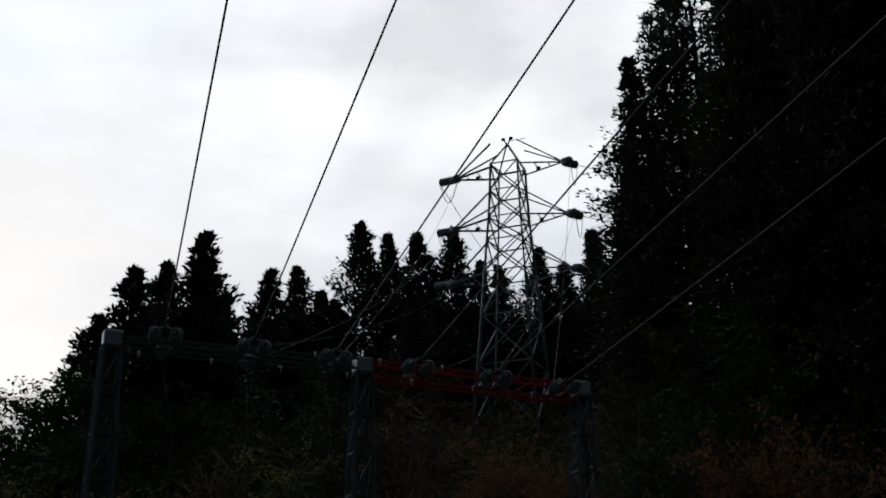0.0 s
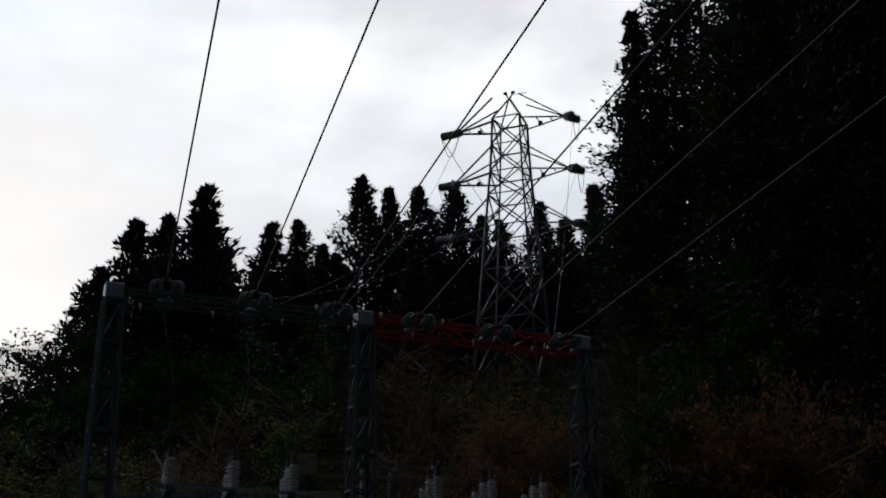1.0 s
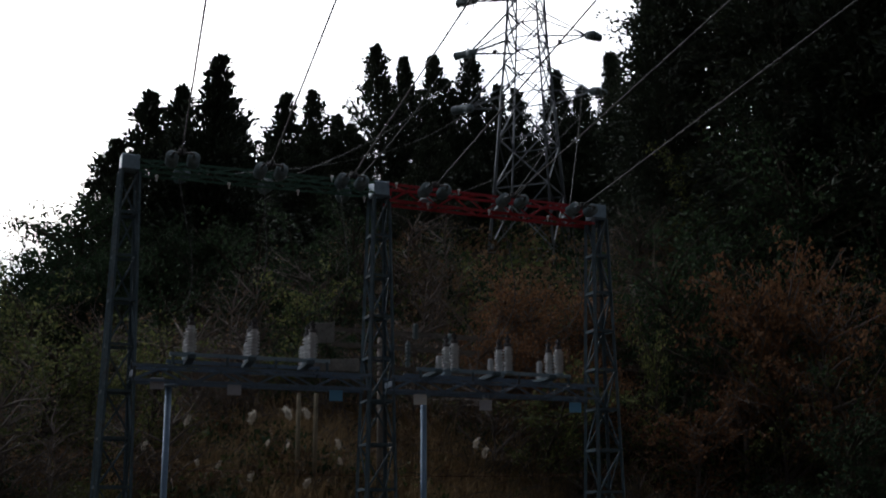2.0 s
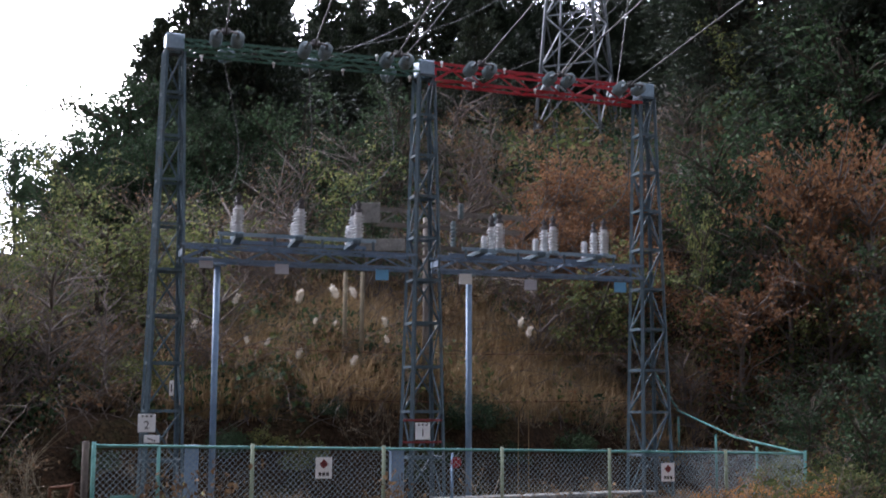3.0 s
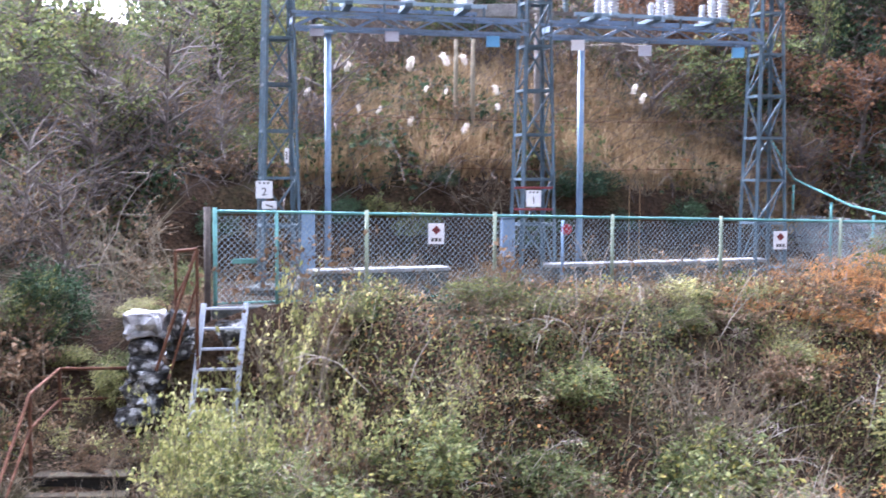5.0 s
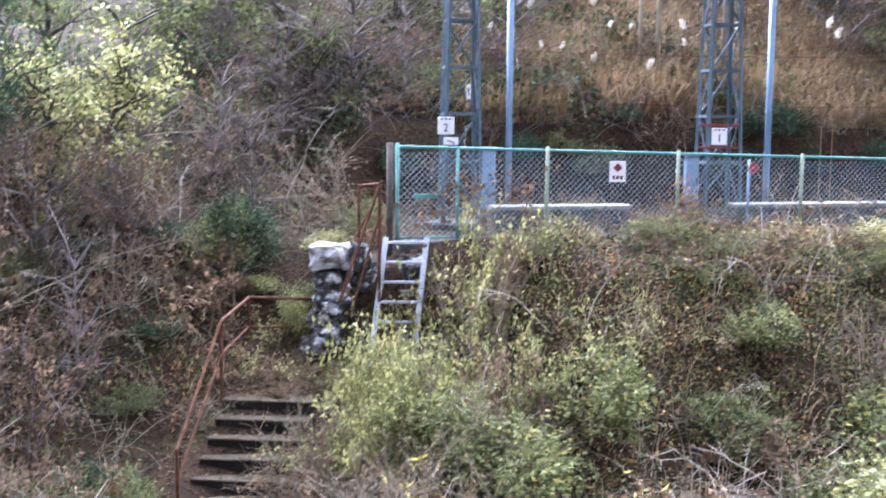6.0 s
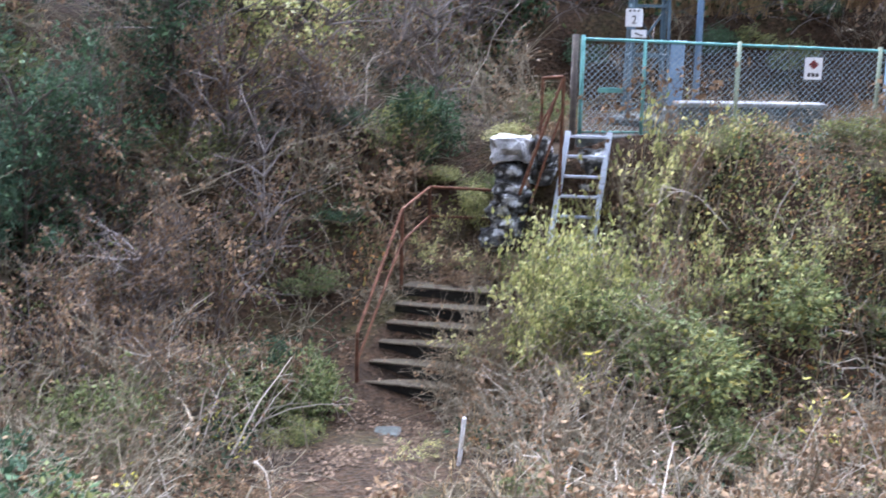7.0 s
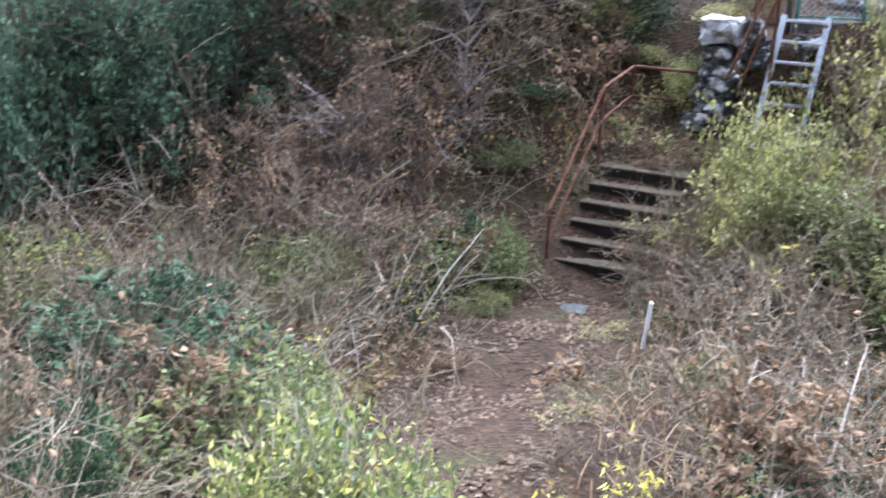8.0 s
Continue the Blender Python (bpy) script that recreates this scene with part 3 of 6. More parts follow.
for k, (a, b) in enumerate(((Vector((-4.46, 18.30, 4.37)), Vector((-2.20, 19.26, 4.37))), (Vector((-0.88, 19.86, 4.33)), Vector((1.66, 20.96, 4.33))))):
    plat = thing("switch_platform", "blue-grey steel channel frame carrying three rows of switch insulators", "switch frame", group="switch platforms")
    d = (b - a).normalized()
    for s in (-0.60, 0.26):
        bm = bmesh.new()
        m, n = along(a + ROW * s, b + ROW * s)
        box(bm, (0, 0, n / 2), (0.055, 0.012, n), m)
        box(bm, (0.023, -0.027, n / 2), (0.009, 0.042, n), m)
        box(bm, (-0.023, -0.027, n / 2), (0.009, 0.042, n), m)
        part("rail", bm, STEEL_LIGHT if s < 0 else STEEL_BLUE, plat)
    for i in range(3):
        c = a + (b - a) * ((0.13, 0.50, 0.87)[i])
        bm = bmesh.new()
        m, n = along(c - ROW * 0.68 - Z * 0.03, c + ROW * 0.30 - Z * 0.03)
        box(bm, (0, 0, n / 2), (0.07, 0.12, n), m, 0.008)
        part("cross_member", bm, STEEL, plat)
    for i, s in enumerate((-0.62, 0.22)):
        for t in (0.02, 0.35, 0.65, 0.98):
            q = a + (b - a) * t + ROW * s
            rod_part("bracket", q - Z * 0.16, q - Z * 0.02, 0.022, STEEL, plat, 6)
    # support pole under the frame
    foot = Vector((-4.43, 18.35, -0.1)) if k == 0 else Vector((-0.62, 19.97, -0.1))
    pole = thing("support_pole", "slim blue painted steel pole under the switch frame", "pole", foot, "support poles")
    bm = bmesh.new()
    rod(bm, (0, 0, 0), (0, 0, 4.05), 0.05, 12)
    part("shaft", bm, POLE_BLUE, pole, "", True)
    bm = bmesh.new()
    box(bm, (0, 0, 4.07), (0.22, 0.22, 0.03), None, 0.004)
    part("flange", bm, STEEL_LIGHT, pole)

for p in ((-4.19, 18.46), (-3.31, 18.83), (-2.47, 19.19), (-0.28, 20.12), (0.60, 20.50), (1.46, 20.87)):
    for j, s in enumerate((-0.46, 0.0, 0.46)):
        z = 4.41 if p[0] < -1.5 else 4.37
        q = Vector((p[0], p[1], z)) + ROW * (s - 0.12)
        ob = post_insulator(tuple(q), cap=(j != 2))
        ob.scale = ((1.2, 1.2, 1.0), (1.12, 1.12, 1.02), (0.86, 0.86, 0.80))[j]

PLATES = [((-4.55, 18.12, 4.02), PALE_PLATE, "pale lilac"), ((-3.47, 18.55, 3.97), PALE_PLATE, "pale lilac"), ((-1.98, 19.20, 3.94), BLUE_PLATE, "sky blue"),
          ((-0.67, 19.76, 3.93), WHITE_SIGN, "white"), ((0.40, 20.24, 3.88), PALE_PLATE, "pale lilac"), ((1.94, 20.88, 3.90), BLUE_PLATE, "sky blue")]
for p, mat, word in PLATES:
    pl = thing("phase_plate", f"{word} square phase marker plate hung under the lower beam", "marker plate", (p[0], p[1], p[2] - 0.04), "phase plates", turn=12)
    bm = bmesh.new()
    box(bm, (0, 0, 0), (0.21, 0.012, 0.17), None, 0.003)
    part("plate", bm, mat, pl)
    bm = bmesh.new()
    for s in (-0.07, 0.07):
        box(bm, (s, 0.012, 0.10), (0.015, 0.008, 0.12))
    box(bm, (0, 0.10, 0.16), (0.03, 0.20, 0.015))
    part("hanger", bm, STEEL, pl)


# ---------------------------------------------------------------- signs on the columns and on the fence
def sign_board(name, label, at, w, h, turn, marks, group):
    ob = thing(name, label, "sign", at, group, turn=turn)
    bm = bmesh.new()
    box(bm, (0, 0, 0), (w, 0.012, h), None, 0.003)
    part("board", bm, WHITE_SIGN, ob)
    for mark_name, mat, x, z, mw, mh, rot in marks:
        bm = bmesh.new()
        box(bm, (0, 0, 0), (mw, 0.004, mh), pose(x, -0.009, z, 0, rot, 0))
        part(mark_name, bm, mat, ob)
    return ob


BARS = [("lettering", BLACK_INK, x, 0.10, 0.035, 0.026, 0) for x in (-0.06, 0.0, 0.06)]


def numeral(parent, text, at, size):
    cu = bpy.data.curves.new("numeral", 'FONT')
    cu.body = text
    cu.size = size
    cu.extrude = 0.002
    cu.align_x, cu.align_y = 'CENTER', 'CENTER'
    tmp = bpy.data.objects.new("numeral", cu)
    scene.collection.objects.link(tmp)
    bpy.context.view_layer.update()
    me = bpy.data.meshes.new_from_object(tmp.evaluated_get(bpy.context.evaluated_depsgraph_get()))
    bpy.data.objects.remove(tmp)
    me.materials.clear()
    me.materials.append(BLACK_INK)
    ob = part("numeral", me, BLACK_INK, parent)
    ob.matrix_basis = pose(*at, 90, 0, 0)


s2 = sign_board("number_sign", "white square number sign reading 2 on a lattice column", (-5.24, 17.66, 1.57), 0.25, 0.26, 12, BARS, "column signs")
numeral(s2, "2", (0, -0.010, -0.035), 0.17)
extra = sign_board("notice_plate", "small white notice plate below the number sign", (-5.16, 17.66, 1.34), 0.22, 0.11, 12, [("lettering", BLACK_INK, 0, -0.01, 0.12, 0.02, 20)], "column signs")
s1 = sign_board("number_sign", "white square number sign reading 1 framed by red bars", (-1.32, 19.27, 1.44), 0.23, 0.26, 12, BARS, "column signs")
numeral(s1, "1", (0, -0.010, -0.03), 0.17)
for z in (0.17, -0.17):
    bm = bmesh.new()
    box(bm, (0, 0.02, z), (0.62, 0.02, 0.035), None, 0.003)
    part("red_bar", bm, RED_INK, s1)
sign_board("tag_plate", "narrow white tag on a column leg", (-4.93, 17.80, 2.08), 0.06, 0.22, 12, [("lettering", BLACK_INK, 0, 0.0, 0.02, 0.12, 0)], "column signs")
DIAMOND = [("emblem", RED_INK, 0, 0.055, 0.095, 0.095, 45), ("emblem", BLACK_INK, 0, 0.055, 0.045, 0.016, 0), ("lettering", BLACK_INK, -0.055, -0.085, 0.04, 0.05, 0), ("lettering", BLACK_INK, 0.0, -0.085, 0.04, 0.05, 0), ("lettering", BLACK_INK, 0.055, -0.085, 0.04, 0.05, 0)]
for p in ((-2.60, 17.43, 0.955), (2.65, 20.55, 0.765)):
    sign_board("warning_sign", "white warning sign with a dark red diamond emblem on mesh fence", p, 0.235, 0.30, 20, DIAMOND, "fence signs")


# ---------------------------------------------------------------- mesh fence
def fence_point(s, z=0.0):
    return FENCE_A + FENCE_D * s + Z * z


def fence_top(s):
    return 1.255 - 0.0225 * s


POSTS = [(-2.16, FENCE_GREEN), (0.0, POST_OLIVE), (2.0, POST_OLIVE), (4.0, POST_OLIVE), (6.0, POST_OLIVE), (8.4, POST_OLIVE), (10.2, FENCE_GREEN)]
fence = thing("mesh_fence", "faded turquoise chain-link fence round the switch yard", "fence")


def mesh_panel(a, b, za, zb, pitch, r):
    """Woven wire: zigzag strands in two leans, with real thickness."""
    a, b = Vector(a), Vector(b)
    n = (b - a).length
    d = (b - a) / n
    hgt = zb - za
    lines = []
    k = -hgt
    while k < n:
        for lean in (1, -1):
            s0, z0, s1, z1 = k, 0.0, k + hgt, hgt
            if s0 < 0:
                z0, s0 = -s0, 0.0
            if s1 > n:
                z1, s1 = hgt - (s1 - n), n
            if s1 - s0 > 0.02:
                if lean < 0:
                    s0, s1 = n - s0, n - s1
                off = Vector((-d.y, d.x, 0)) * (0.004 * lean)
                lines.append(([tuple(a + d * s0 + Z * (za + z0) + off), tuple(a + d * s1 + Z * (za + z1) + off)], r, r))
        k += pitch
    v, f = tubes(lines, 3)
    return mesh_of("mesh_panel", v, f, FENCE_WIRE)


for (s, mat), (s2_, _) in zip(POSTS, POSTS[1:]):
    zt = min(fence_top(s), fence_top(s2_))
    part("mesh_panel", mesh_panel(fence_point(s), fence_point(s2_), 0.04, zt - 0.02, 0.085, 0.0034), FENCE_WIRE, fence, "woven galvanised wire mesh")
    rod_part("top_rail", fence_point(s, fence_top(s)), fence_point(s2_, fence_top(s2_)), 0.021, FENCE_GREEN, fence)
    rod_part("bottom_rail", fence_point(s, 0.05), fence_point(s2_, 0.05), 0.015, FENCE_GREEN, fence)
for s, mat in POSTS:
    bm = bmesh.new()
    rod(bm, fence_point(s, -0.35) - FENCE_N * 0.03, fence_point(s, fence_top(s) + 0.05) - FENCE_N * 0.03, 0.028, 10)
    part("post", bm, mat, fence, "", True)
rod_part("gate_post", fence_point(-2.27, -0.4) - FENCE_N * 0.06, fence_point(-2.27, 1.36) - FENCE_N * 0.06, 0.045, GATE_WOOD, fence, 10, "dark weathered gate post")
rod_part("post", fence_point(-1.3, -0.2) - FENCE_N * 0.02, fence_point(-1.3, fence_top(-1.3)), 0.025, FENCE_GREEN, fence, 10)
bm = bmesh.new()
box(bm, (0, 0, 0), (0.34, 0.03, 0.07), Matrix.Translation(fence_point(-1.75, 0.62)) @ Matrix.Rotation(math.atan2(0.51, 0.86), 4, 'Z'), 0.005)
part("latch_bar", bm, FENCE_GREEN, fence, "turquoise latch bar of the gate")
# the side that turns back uphill at the east corner
C0 = fence_point(10.2)
C1 = C0 + Vector((-1.55, 4.6, 0.0))
zc = height(C1.x, C1.y)
side = thing("side_fence", "turquoise mesh fence climbing back from the yard corner", "fence")
v, f = tubes([(p, 0.02, 0.02) for p in [[tuple(C0 + Z * fence_top(10.2)), tuple((C0 + C1) / 2 + Z * (fence_top(10.2) + 0.22)), tuple(C1 + Z * (1.75))], [tuple(C1 + Z * 1.75), tuple(C1 + Vector((-0.6, 0.6, 2.9)))]]], 6)
part("top_rail", mesh_of("top_rail", v, f, FENCE_GREEN, True), FENCE_GREEN, side)
part("mesh_panel", mesh_panel(C0, C1, 0.04, 1.0, 0.075, 0.0028), FENCE_GREEN, side)
for t in (0.33, 0.66, 1.0):
    q = C0 + (C1 - C0) * t
    rod_part("post", q - Z * 0.3, q + Z * (fence_top(10.2) + 0.6 * t * t), 0.026, FENCE_GREEN, side, 8)

# dead creepers on the mesh, with curled brown leaves
for k, (s0, top, n_leaf) in enumerate(((-1.28, 1.15, 60), (-0.75, 1.1, 70), (-0.2, 1.2, 50), (-1.8, 0.7, 40), (2.05, 1.0, 90), (2.35, 0.6, 50), (0.9, 0.5, 40), (3.9, 0.55, 50), (4.6, 0.4, 40))):
    rv = np.random.default_rng(300 + k)
    vine = thing("dead_creeper", "dead creeper with curled brown leaves on the mesh fence", "creeper", tuple(fence_point(s0) - FENCE_N * 0.05), "fence creepers")
    ls, spots_v = [], []
    for _ in range(5):
        p = [np.array([rv.normal() * 0.08, 0.0, -0.15])]
        for j in range(8):
            p.append(p[-1] + np.array([rv.normal() * 0.07, rv.normal() * 0.012, (top + 0.15) / 8 * rv.uniform(0.6, 1.05)]))
        p = np.array(p)
        p[:, 1] = p[:, 0] * 0.51 / 0.86 - np.abs(p[:, 1])
        ls.append((p, 0.006, 0.003))
        spots_v.append(p[3:])
    v, f = tubes(ls, 4)
    part("stem", mesh_of("stem", v, f, TWIG_MID), TWIG_MID, vine)
    pts = np.concatenate(spots_v)
    c = pts[rv.integers(0, len(pts), n_leaf)] + rv.normal(size=(n_leaf, 3)) * np.array([0.06, 0.03, 0.06])
    v, f = blades(rv, c, 0.085, 1.4, -0.6)
    part("leaves", mesh_of("leaves", v, f, LEAF_BROWN), LEAF_BROWN, vine)

# low concrete cable trough inside the yard and a valve post with a red disc
for s0, s1 in ((-0.6, 1.55), (3.3, 6.0), (6.2, 7.4)):
    a, b = fence_point(s0) + FENCE_N * 0.8, fence_point(s1) + FENCE_N * 0.8
    m = Matrix.Translation((a + b) / 2) @ Matrix.Rotation(math.atan2(0.51, 0.86), 4, 'Z')
    tr = thing("cable_trough", "low concrete cable trough with a pale cover slab", "cable trough", group="cable troughs")
    bm = bmesh.new()
    box(bm, (0, 0, 0.14), ((b - a).length, 0.30, 0.42), m, 0.012)
    part("side_wall", bm, SLAB, tr, "dark concrete side wall")
    bm = bmesh.new()
    box(bm, (0, -0.02, 0.385), ((b - a).length + 0.04, 0.34, 0.06), m, 0.012)
    part("cover_slab", bm, CONCRETE, tr, "pale weathered cover slab")
for cx, cy, w, h in ((-4.58, 17.72, 0.20, 1.28), (-1.72, 19.18, 0.20, 1.18)):
    cab = thing("operating_cabinet", "pale blue steel operating cabinet on a concrete plinth behind the fence", "cabinet", (cx, cy, -0.05), "operating cabinets", turn=14)
    bm = bmesh.new()
    box(bm, (0, 0, 0.16), (w + 0.12, 0.36, 0.32), None, 0.015)
    part("plinth", bm, CONCRETE, cab, "weathered concrete plinth")
    bm = bmesh.new()
    box(bm, (0, 0, (h + 0.32) / 2), (w, 0.24, h - 0.32), None, 0.012)
    box(bm, (0, 0, h + 0.012), (w + 0.05, 0.30, 0.024), None, 0.006)
    part("body", bm, POLE_BLUE, cab)
    bm = bmesh.new()
    box(bm, (0, -0.128, (h + 0.40) / 2), (w - 0.06, 0.014, h - 0.50), None, 0.004)
    door = part("door", bm, POLE_BLUE, cab)
    bm = bmesh.new()
    box(bm, (w * 0.32, -0.148, 0.80), (0.02, 0.03, 0.12), None, 0.005)
    part("handle", bm, DARK_METAL, door)
vp = thing("valve_post", "thin blue post with a round red marker behind the fence", "post", tuple(fence_point(3.28) + FENCE_N * 0.25))
rod_part("shaft", (0, 0, 0), (0, 0, 1.12), 0.022, POLE_BLUE, vp, 10)
bm = bmesh.new()
rod(bm, (0.06, -0.02, 0.98), (0.06, 0.03, 0.98), 0.085, 14)
box(bm, (0.06, 0.0, 0.98), (0.05, 0.09, 0.05))
part("marker", bm, RED_BEAM, vp, "round red marker")


# ---------------------------------------------------------------- second frame on the slope behind
bt = thing("rear_gantry", "small rusty-grey lattice frame with two blank square boards on the slope", "steel gantry")
RA, RB = Vector((-2.55, 23.9, 5.72)), Vector((0.30, 24.6, 5.62))
lattice_beam(bt, RA, RB, 0.3, 0.30, 7, STEEL_RUST, "rear lattice beam", 0.05)
lattice_beam(bt, RA - Z * 0.66 + Vector((-0.3, 0, 0)), RB - Z * 0.72, 0.3, 0.22, 7, STEEL_RUST, "rear lattice beam", 0.045)
for q in (Vector((-1.62, 24.1, 5.6)),):
    rod_part("post", (q.x, q.y + 0.15, height(q.x, q.y + 0.15) - 0.3), (q.x, q.y + 0.15, q.z), 0.06, STEEL_RUST, bt, 8)
for x0, x1, z in ((-2.98, -2.50, 5.62), (-2.90, -2.0, 4.98)):
    bm = bmesh.new()
    box(bm, ((x0 + x1) / 2, 23.72, z), (x1 - x0, 0.05, 0.40 if z > 5.3 else 0.24), None, 0.006)
    part("board", bm, CONCRETE, bt, "blank weathered square board")
for x, z, h in ((-1.05, 4.95, 0.5), (-0.22, 5.1, 0.5), (-0.9, 5.5, 0.3)):
    ob = thing("rod_insulator", "grey porcelain rod insulator on the rear frame", "insulator", (x, 23.8, z), "rear insulators")
    bm = lathe(shed_profile(6, 0.07, h), 10)
    part("insulator_body", bm, PORCELAIN_GREY, ob, "", True)
for x in (-3.2, -2.86):
    ob = thing("timber_post", "weathered grey-brown short post standing in the grass", "post", (x, 23.9, height(x, 23.9) - 0.3), "timber posts")
    bm = bmesh.new()
    rod(bm, (0, 0, 0), (0.01, 0, 4.75 - height(x, 23.9)), 0.05, 8, 0.04)
    part("shaft", bm, TWIG, ob, "", True)
for z0, z1 in ((2.05, 2.0), (2.95, 2.9)):
    wire("slope_wire", [wire_curve((-6.5, 21.6, z0), (3.6, 24.2, z1), 0.12)], 0.008, "thin rusty guard wire along the slope", "guard wires", RUST)


# ---------------------------------------------------------------- pylon
def pylon(at, turn):
    ob = thing("pylon", "grey lattice transmission pylon on the wooded hillside", "pylon", at, turn=turn)
    levels = [(-2.2, 1.52), (0.0, 1.38), (2.8, 1.17), (5.0, 1.02), (7.0, 0.90), (8.5, 0.80), (9.6, 0.72), (10.9, 0.66), (12.2, 0.62)]
    sg = [(-1, -1), (1, -1), (1, 1), (-1, 1)]

    def node(k, i):
        z, h = levels[i]
        return Vector((sg[k % 4][0] * h, sg[k % 4][1] * h, z))
    n = len(levels)
    for k in range(4):
        for i in range(n - 1):
            bar_part("leg", node(k, i), node(k, i + 1), 0.11 if i < 4 else 0.085, GALV, ob)
            w = 0.055 if i > 2 else 0.06
            bar_part("brace", node(k, i), node(k + 1, i + 1), w, GALV, ob)
            bar_part("brace", node(k + 1, i), node(k, i + 1), w, GALV, ob)
            if i:
                bar_part("horizontal", node(k, i), node(k + 1, i), w, GALV, ob)
        bar_part("horizontal", node(k, n - 1), node(k + 1, n - 1), 0.07, GALV, ob)
        bar_part("peak_leg", node(k, n - 1), Vector((0, 0, 13.35)), 0.075, GALV, ob)
    bm = bmesh.new()
    for s in (-0.18, 0.18):
        rod(bm, (0, 0, 13.3), (s, 0, 13.62), 0.035, 6)
        box(bm, (s, 0, 13.62), (0.16, 0.09, 0.12), None, 0.01)
    rod(bm, (0.15, 0, 13.5), (0.85, 0, 13.5), 0.012, 5)
    part("earth_peak", bm, DARK_METAL, ob)
    for (z, reach), zb in zip(ARM_LEVELS, (13.2, 10.8, 8.3)):
        for s in (-1, 1):
            tip = Vector((s * reach, 0, z))
            h = 0.68 if z > 10 else (0.76 if z > 8 else 0.92)
            for q in (-h, h):
                bar_part("arm_chord", Vector((s * h, q, z)), tip, 0.075, GALV, ob)
                bar_part("arm_tie", Vector((s * h * 0.9, q * 0.9, zb)), tip, 0.06, GALV, ob)
            for t in (0.35, 0.65):
                a = Vector((s * h, -h, z)).lerp(tip, t)
                b = Vector((s * h, h, z)).lerp(tip, t)
                bar_part("arm_lacing", a, b, 0.05, GALV, ob)
            bm = bmesh.new()
            box(bm, tip.lerp(Vector((0, 0, z)), 0.45) - Z * 0.12, (0.18, 0.10, 0.2), None, 0.01)
            part("tag_plate", bm, DARK_METAL, ob)
    return ob


pylon(tuple(PYL), PYL_TURN)
for s in (-1, 1):
    for z, reach in ARM_LEVELS:
        tip = PYL + Matrix.Rotation(radians(PYL_TURN), 3, 'Z') @ Vector((s * reach, 0, z))
        ob = thing("pylon_insulator", "dark disc insulator strings with jumper loop on a pylon arm", "insulator", group="pylon insulators")
        for d, c in ((Vector((0.25, -1, -0.35)), 6), (Vector((0.9 * s, 0.7, 0.12)), 6)):
            m, _ = along(tip, tip + d)
            prof = [(0.03, 0)]
            for i in range(c):
                zz = 0.08 + 0.12 * i
                prof += [(0.08, zz), (0.19, zz + 0.02), (0.19, zz + 0.06), (0.08, zz + 0.09)]
            bm = lathe(prof + [(0.03, 0.12 * c + 0.15)], 10)
            bmesh.ops.transform(bm, matrix=m, verts=bm.verts)
            part("disc_string", bm, PORCELAIN_GREY, ob, "", True)
        a = tip + Vector((0.25, -1, -0.35)).normalized() * 0.85
        b = tip + Vector((0.9 * s, 0.7, 0.12)).normalized() * 0.85
        v, f = tubes([([tuple(a.lerp(b, t) - Z * 1.1 * math.sin(math.pi * t)) for t in [k / 12 for k in range(13)]], 0.016, 0.016)], 4)
        part("jumper_loop", mesh_of("jumper_loop", v, f, WIRE, True), WIRE, ob)
        far = b + Vector((40, 34, 6 + z * 0.4)) if s > 0 else b + Vector((12, 60, 10))
        wire("line_conductor", [wire_curve(b, far, 1.2)], 0.016, "thin power line leaving the pylon beyond the trees", "line conductors")


# ---------------------------------------------------------------- stairs, rails, ladder, stone wall
ST_TOP = Vector((-6.92, 13.58, -1.82))
ST_DIR = Vector((0.10, -0.995, 0))
ST_SIDE = Vector((0.985, 0.19, 0))
stairs = thing("concrete_stairs", "six dark mossy concrete steps strewn with dead leaves", "stairs")
for i in range(6):
    z = -1.82 - 0.178 * i
    a = ST_TOP + ST_DIR * (0.262 * i) + Z * (z - ST_TOP.z)
    w = 1.12 + 0.03 * i
    m = Matrix((( *ST_SIDE, 0), (*(-ST_DIR), 0), (0, 0, 1, 0), (0, 0, 0, 1))).transposed()
    m.translation = a
    bm = bmesh.new()
    # step block in the shade-darkened concrete, the skylit top as a lighter tread
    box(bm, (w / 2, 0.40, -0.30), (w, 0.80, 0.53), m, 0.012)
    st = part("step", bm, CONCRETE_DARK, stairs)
    bm = bmesh.new()
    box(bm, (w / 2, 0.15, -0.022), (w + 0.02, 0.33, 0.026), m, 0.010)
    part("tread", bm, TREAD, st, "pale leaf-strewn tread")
bm = bmesh.new()
box(bm, (0, 0, 0), (0.42, 0.30, 0.10), pose(-6.15, 11.62, height(-6.15, 11.62) - 0.035, 5, -4, 18), 0.03)
tagged(part("stone_slab", bm, SLAB), "flat grey stone slab lying in the path", "stone slab")


def pipe(name, pts, r, parent):
    v, f = tubes([(pts, r, r)], 8)
    return part(name, mesh_of(name, v, f, RUST, True), RUST, parent)


R_D = Vector((-6.83, 12.24, -2.12))
R_C = Vector((-6.95, 13.61, -0.84))
R_B = Vector((-7.17, 14.86, -0.74))
R_E = Vector((-6.25, 15.35, -0.78))
rail = thing("handrail", "rusty brown pipe handrail beside the concrete stairs", "handrail")
pipe("top_rail", [tuple(R_D), tuple(R_C)], 0.022, rail)
pipe("top_rail", [tuple(R_C), tuple(R_B)], 0.022, rail)
pipe("top_rail", [tuple(R_B), tuple(R_E)], 0.022, rail)
pipe("middle_rail", [tuple(R_D - Z * 0.36), tuple(R_C - Z * 0.42)], 0.018, rail)
pipe("middle_rail", [tuple(R_C - Z * 0.42), tuple(R_B - Z * 0.40)], 0.018, rail)
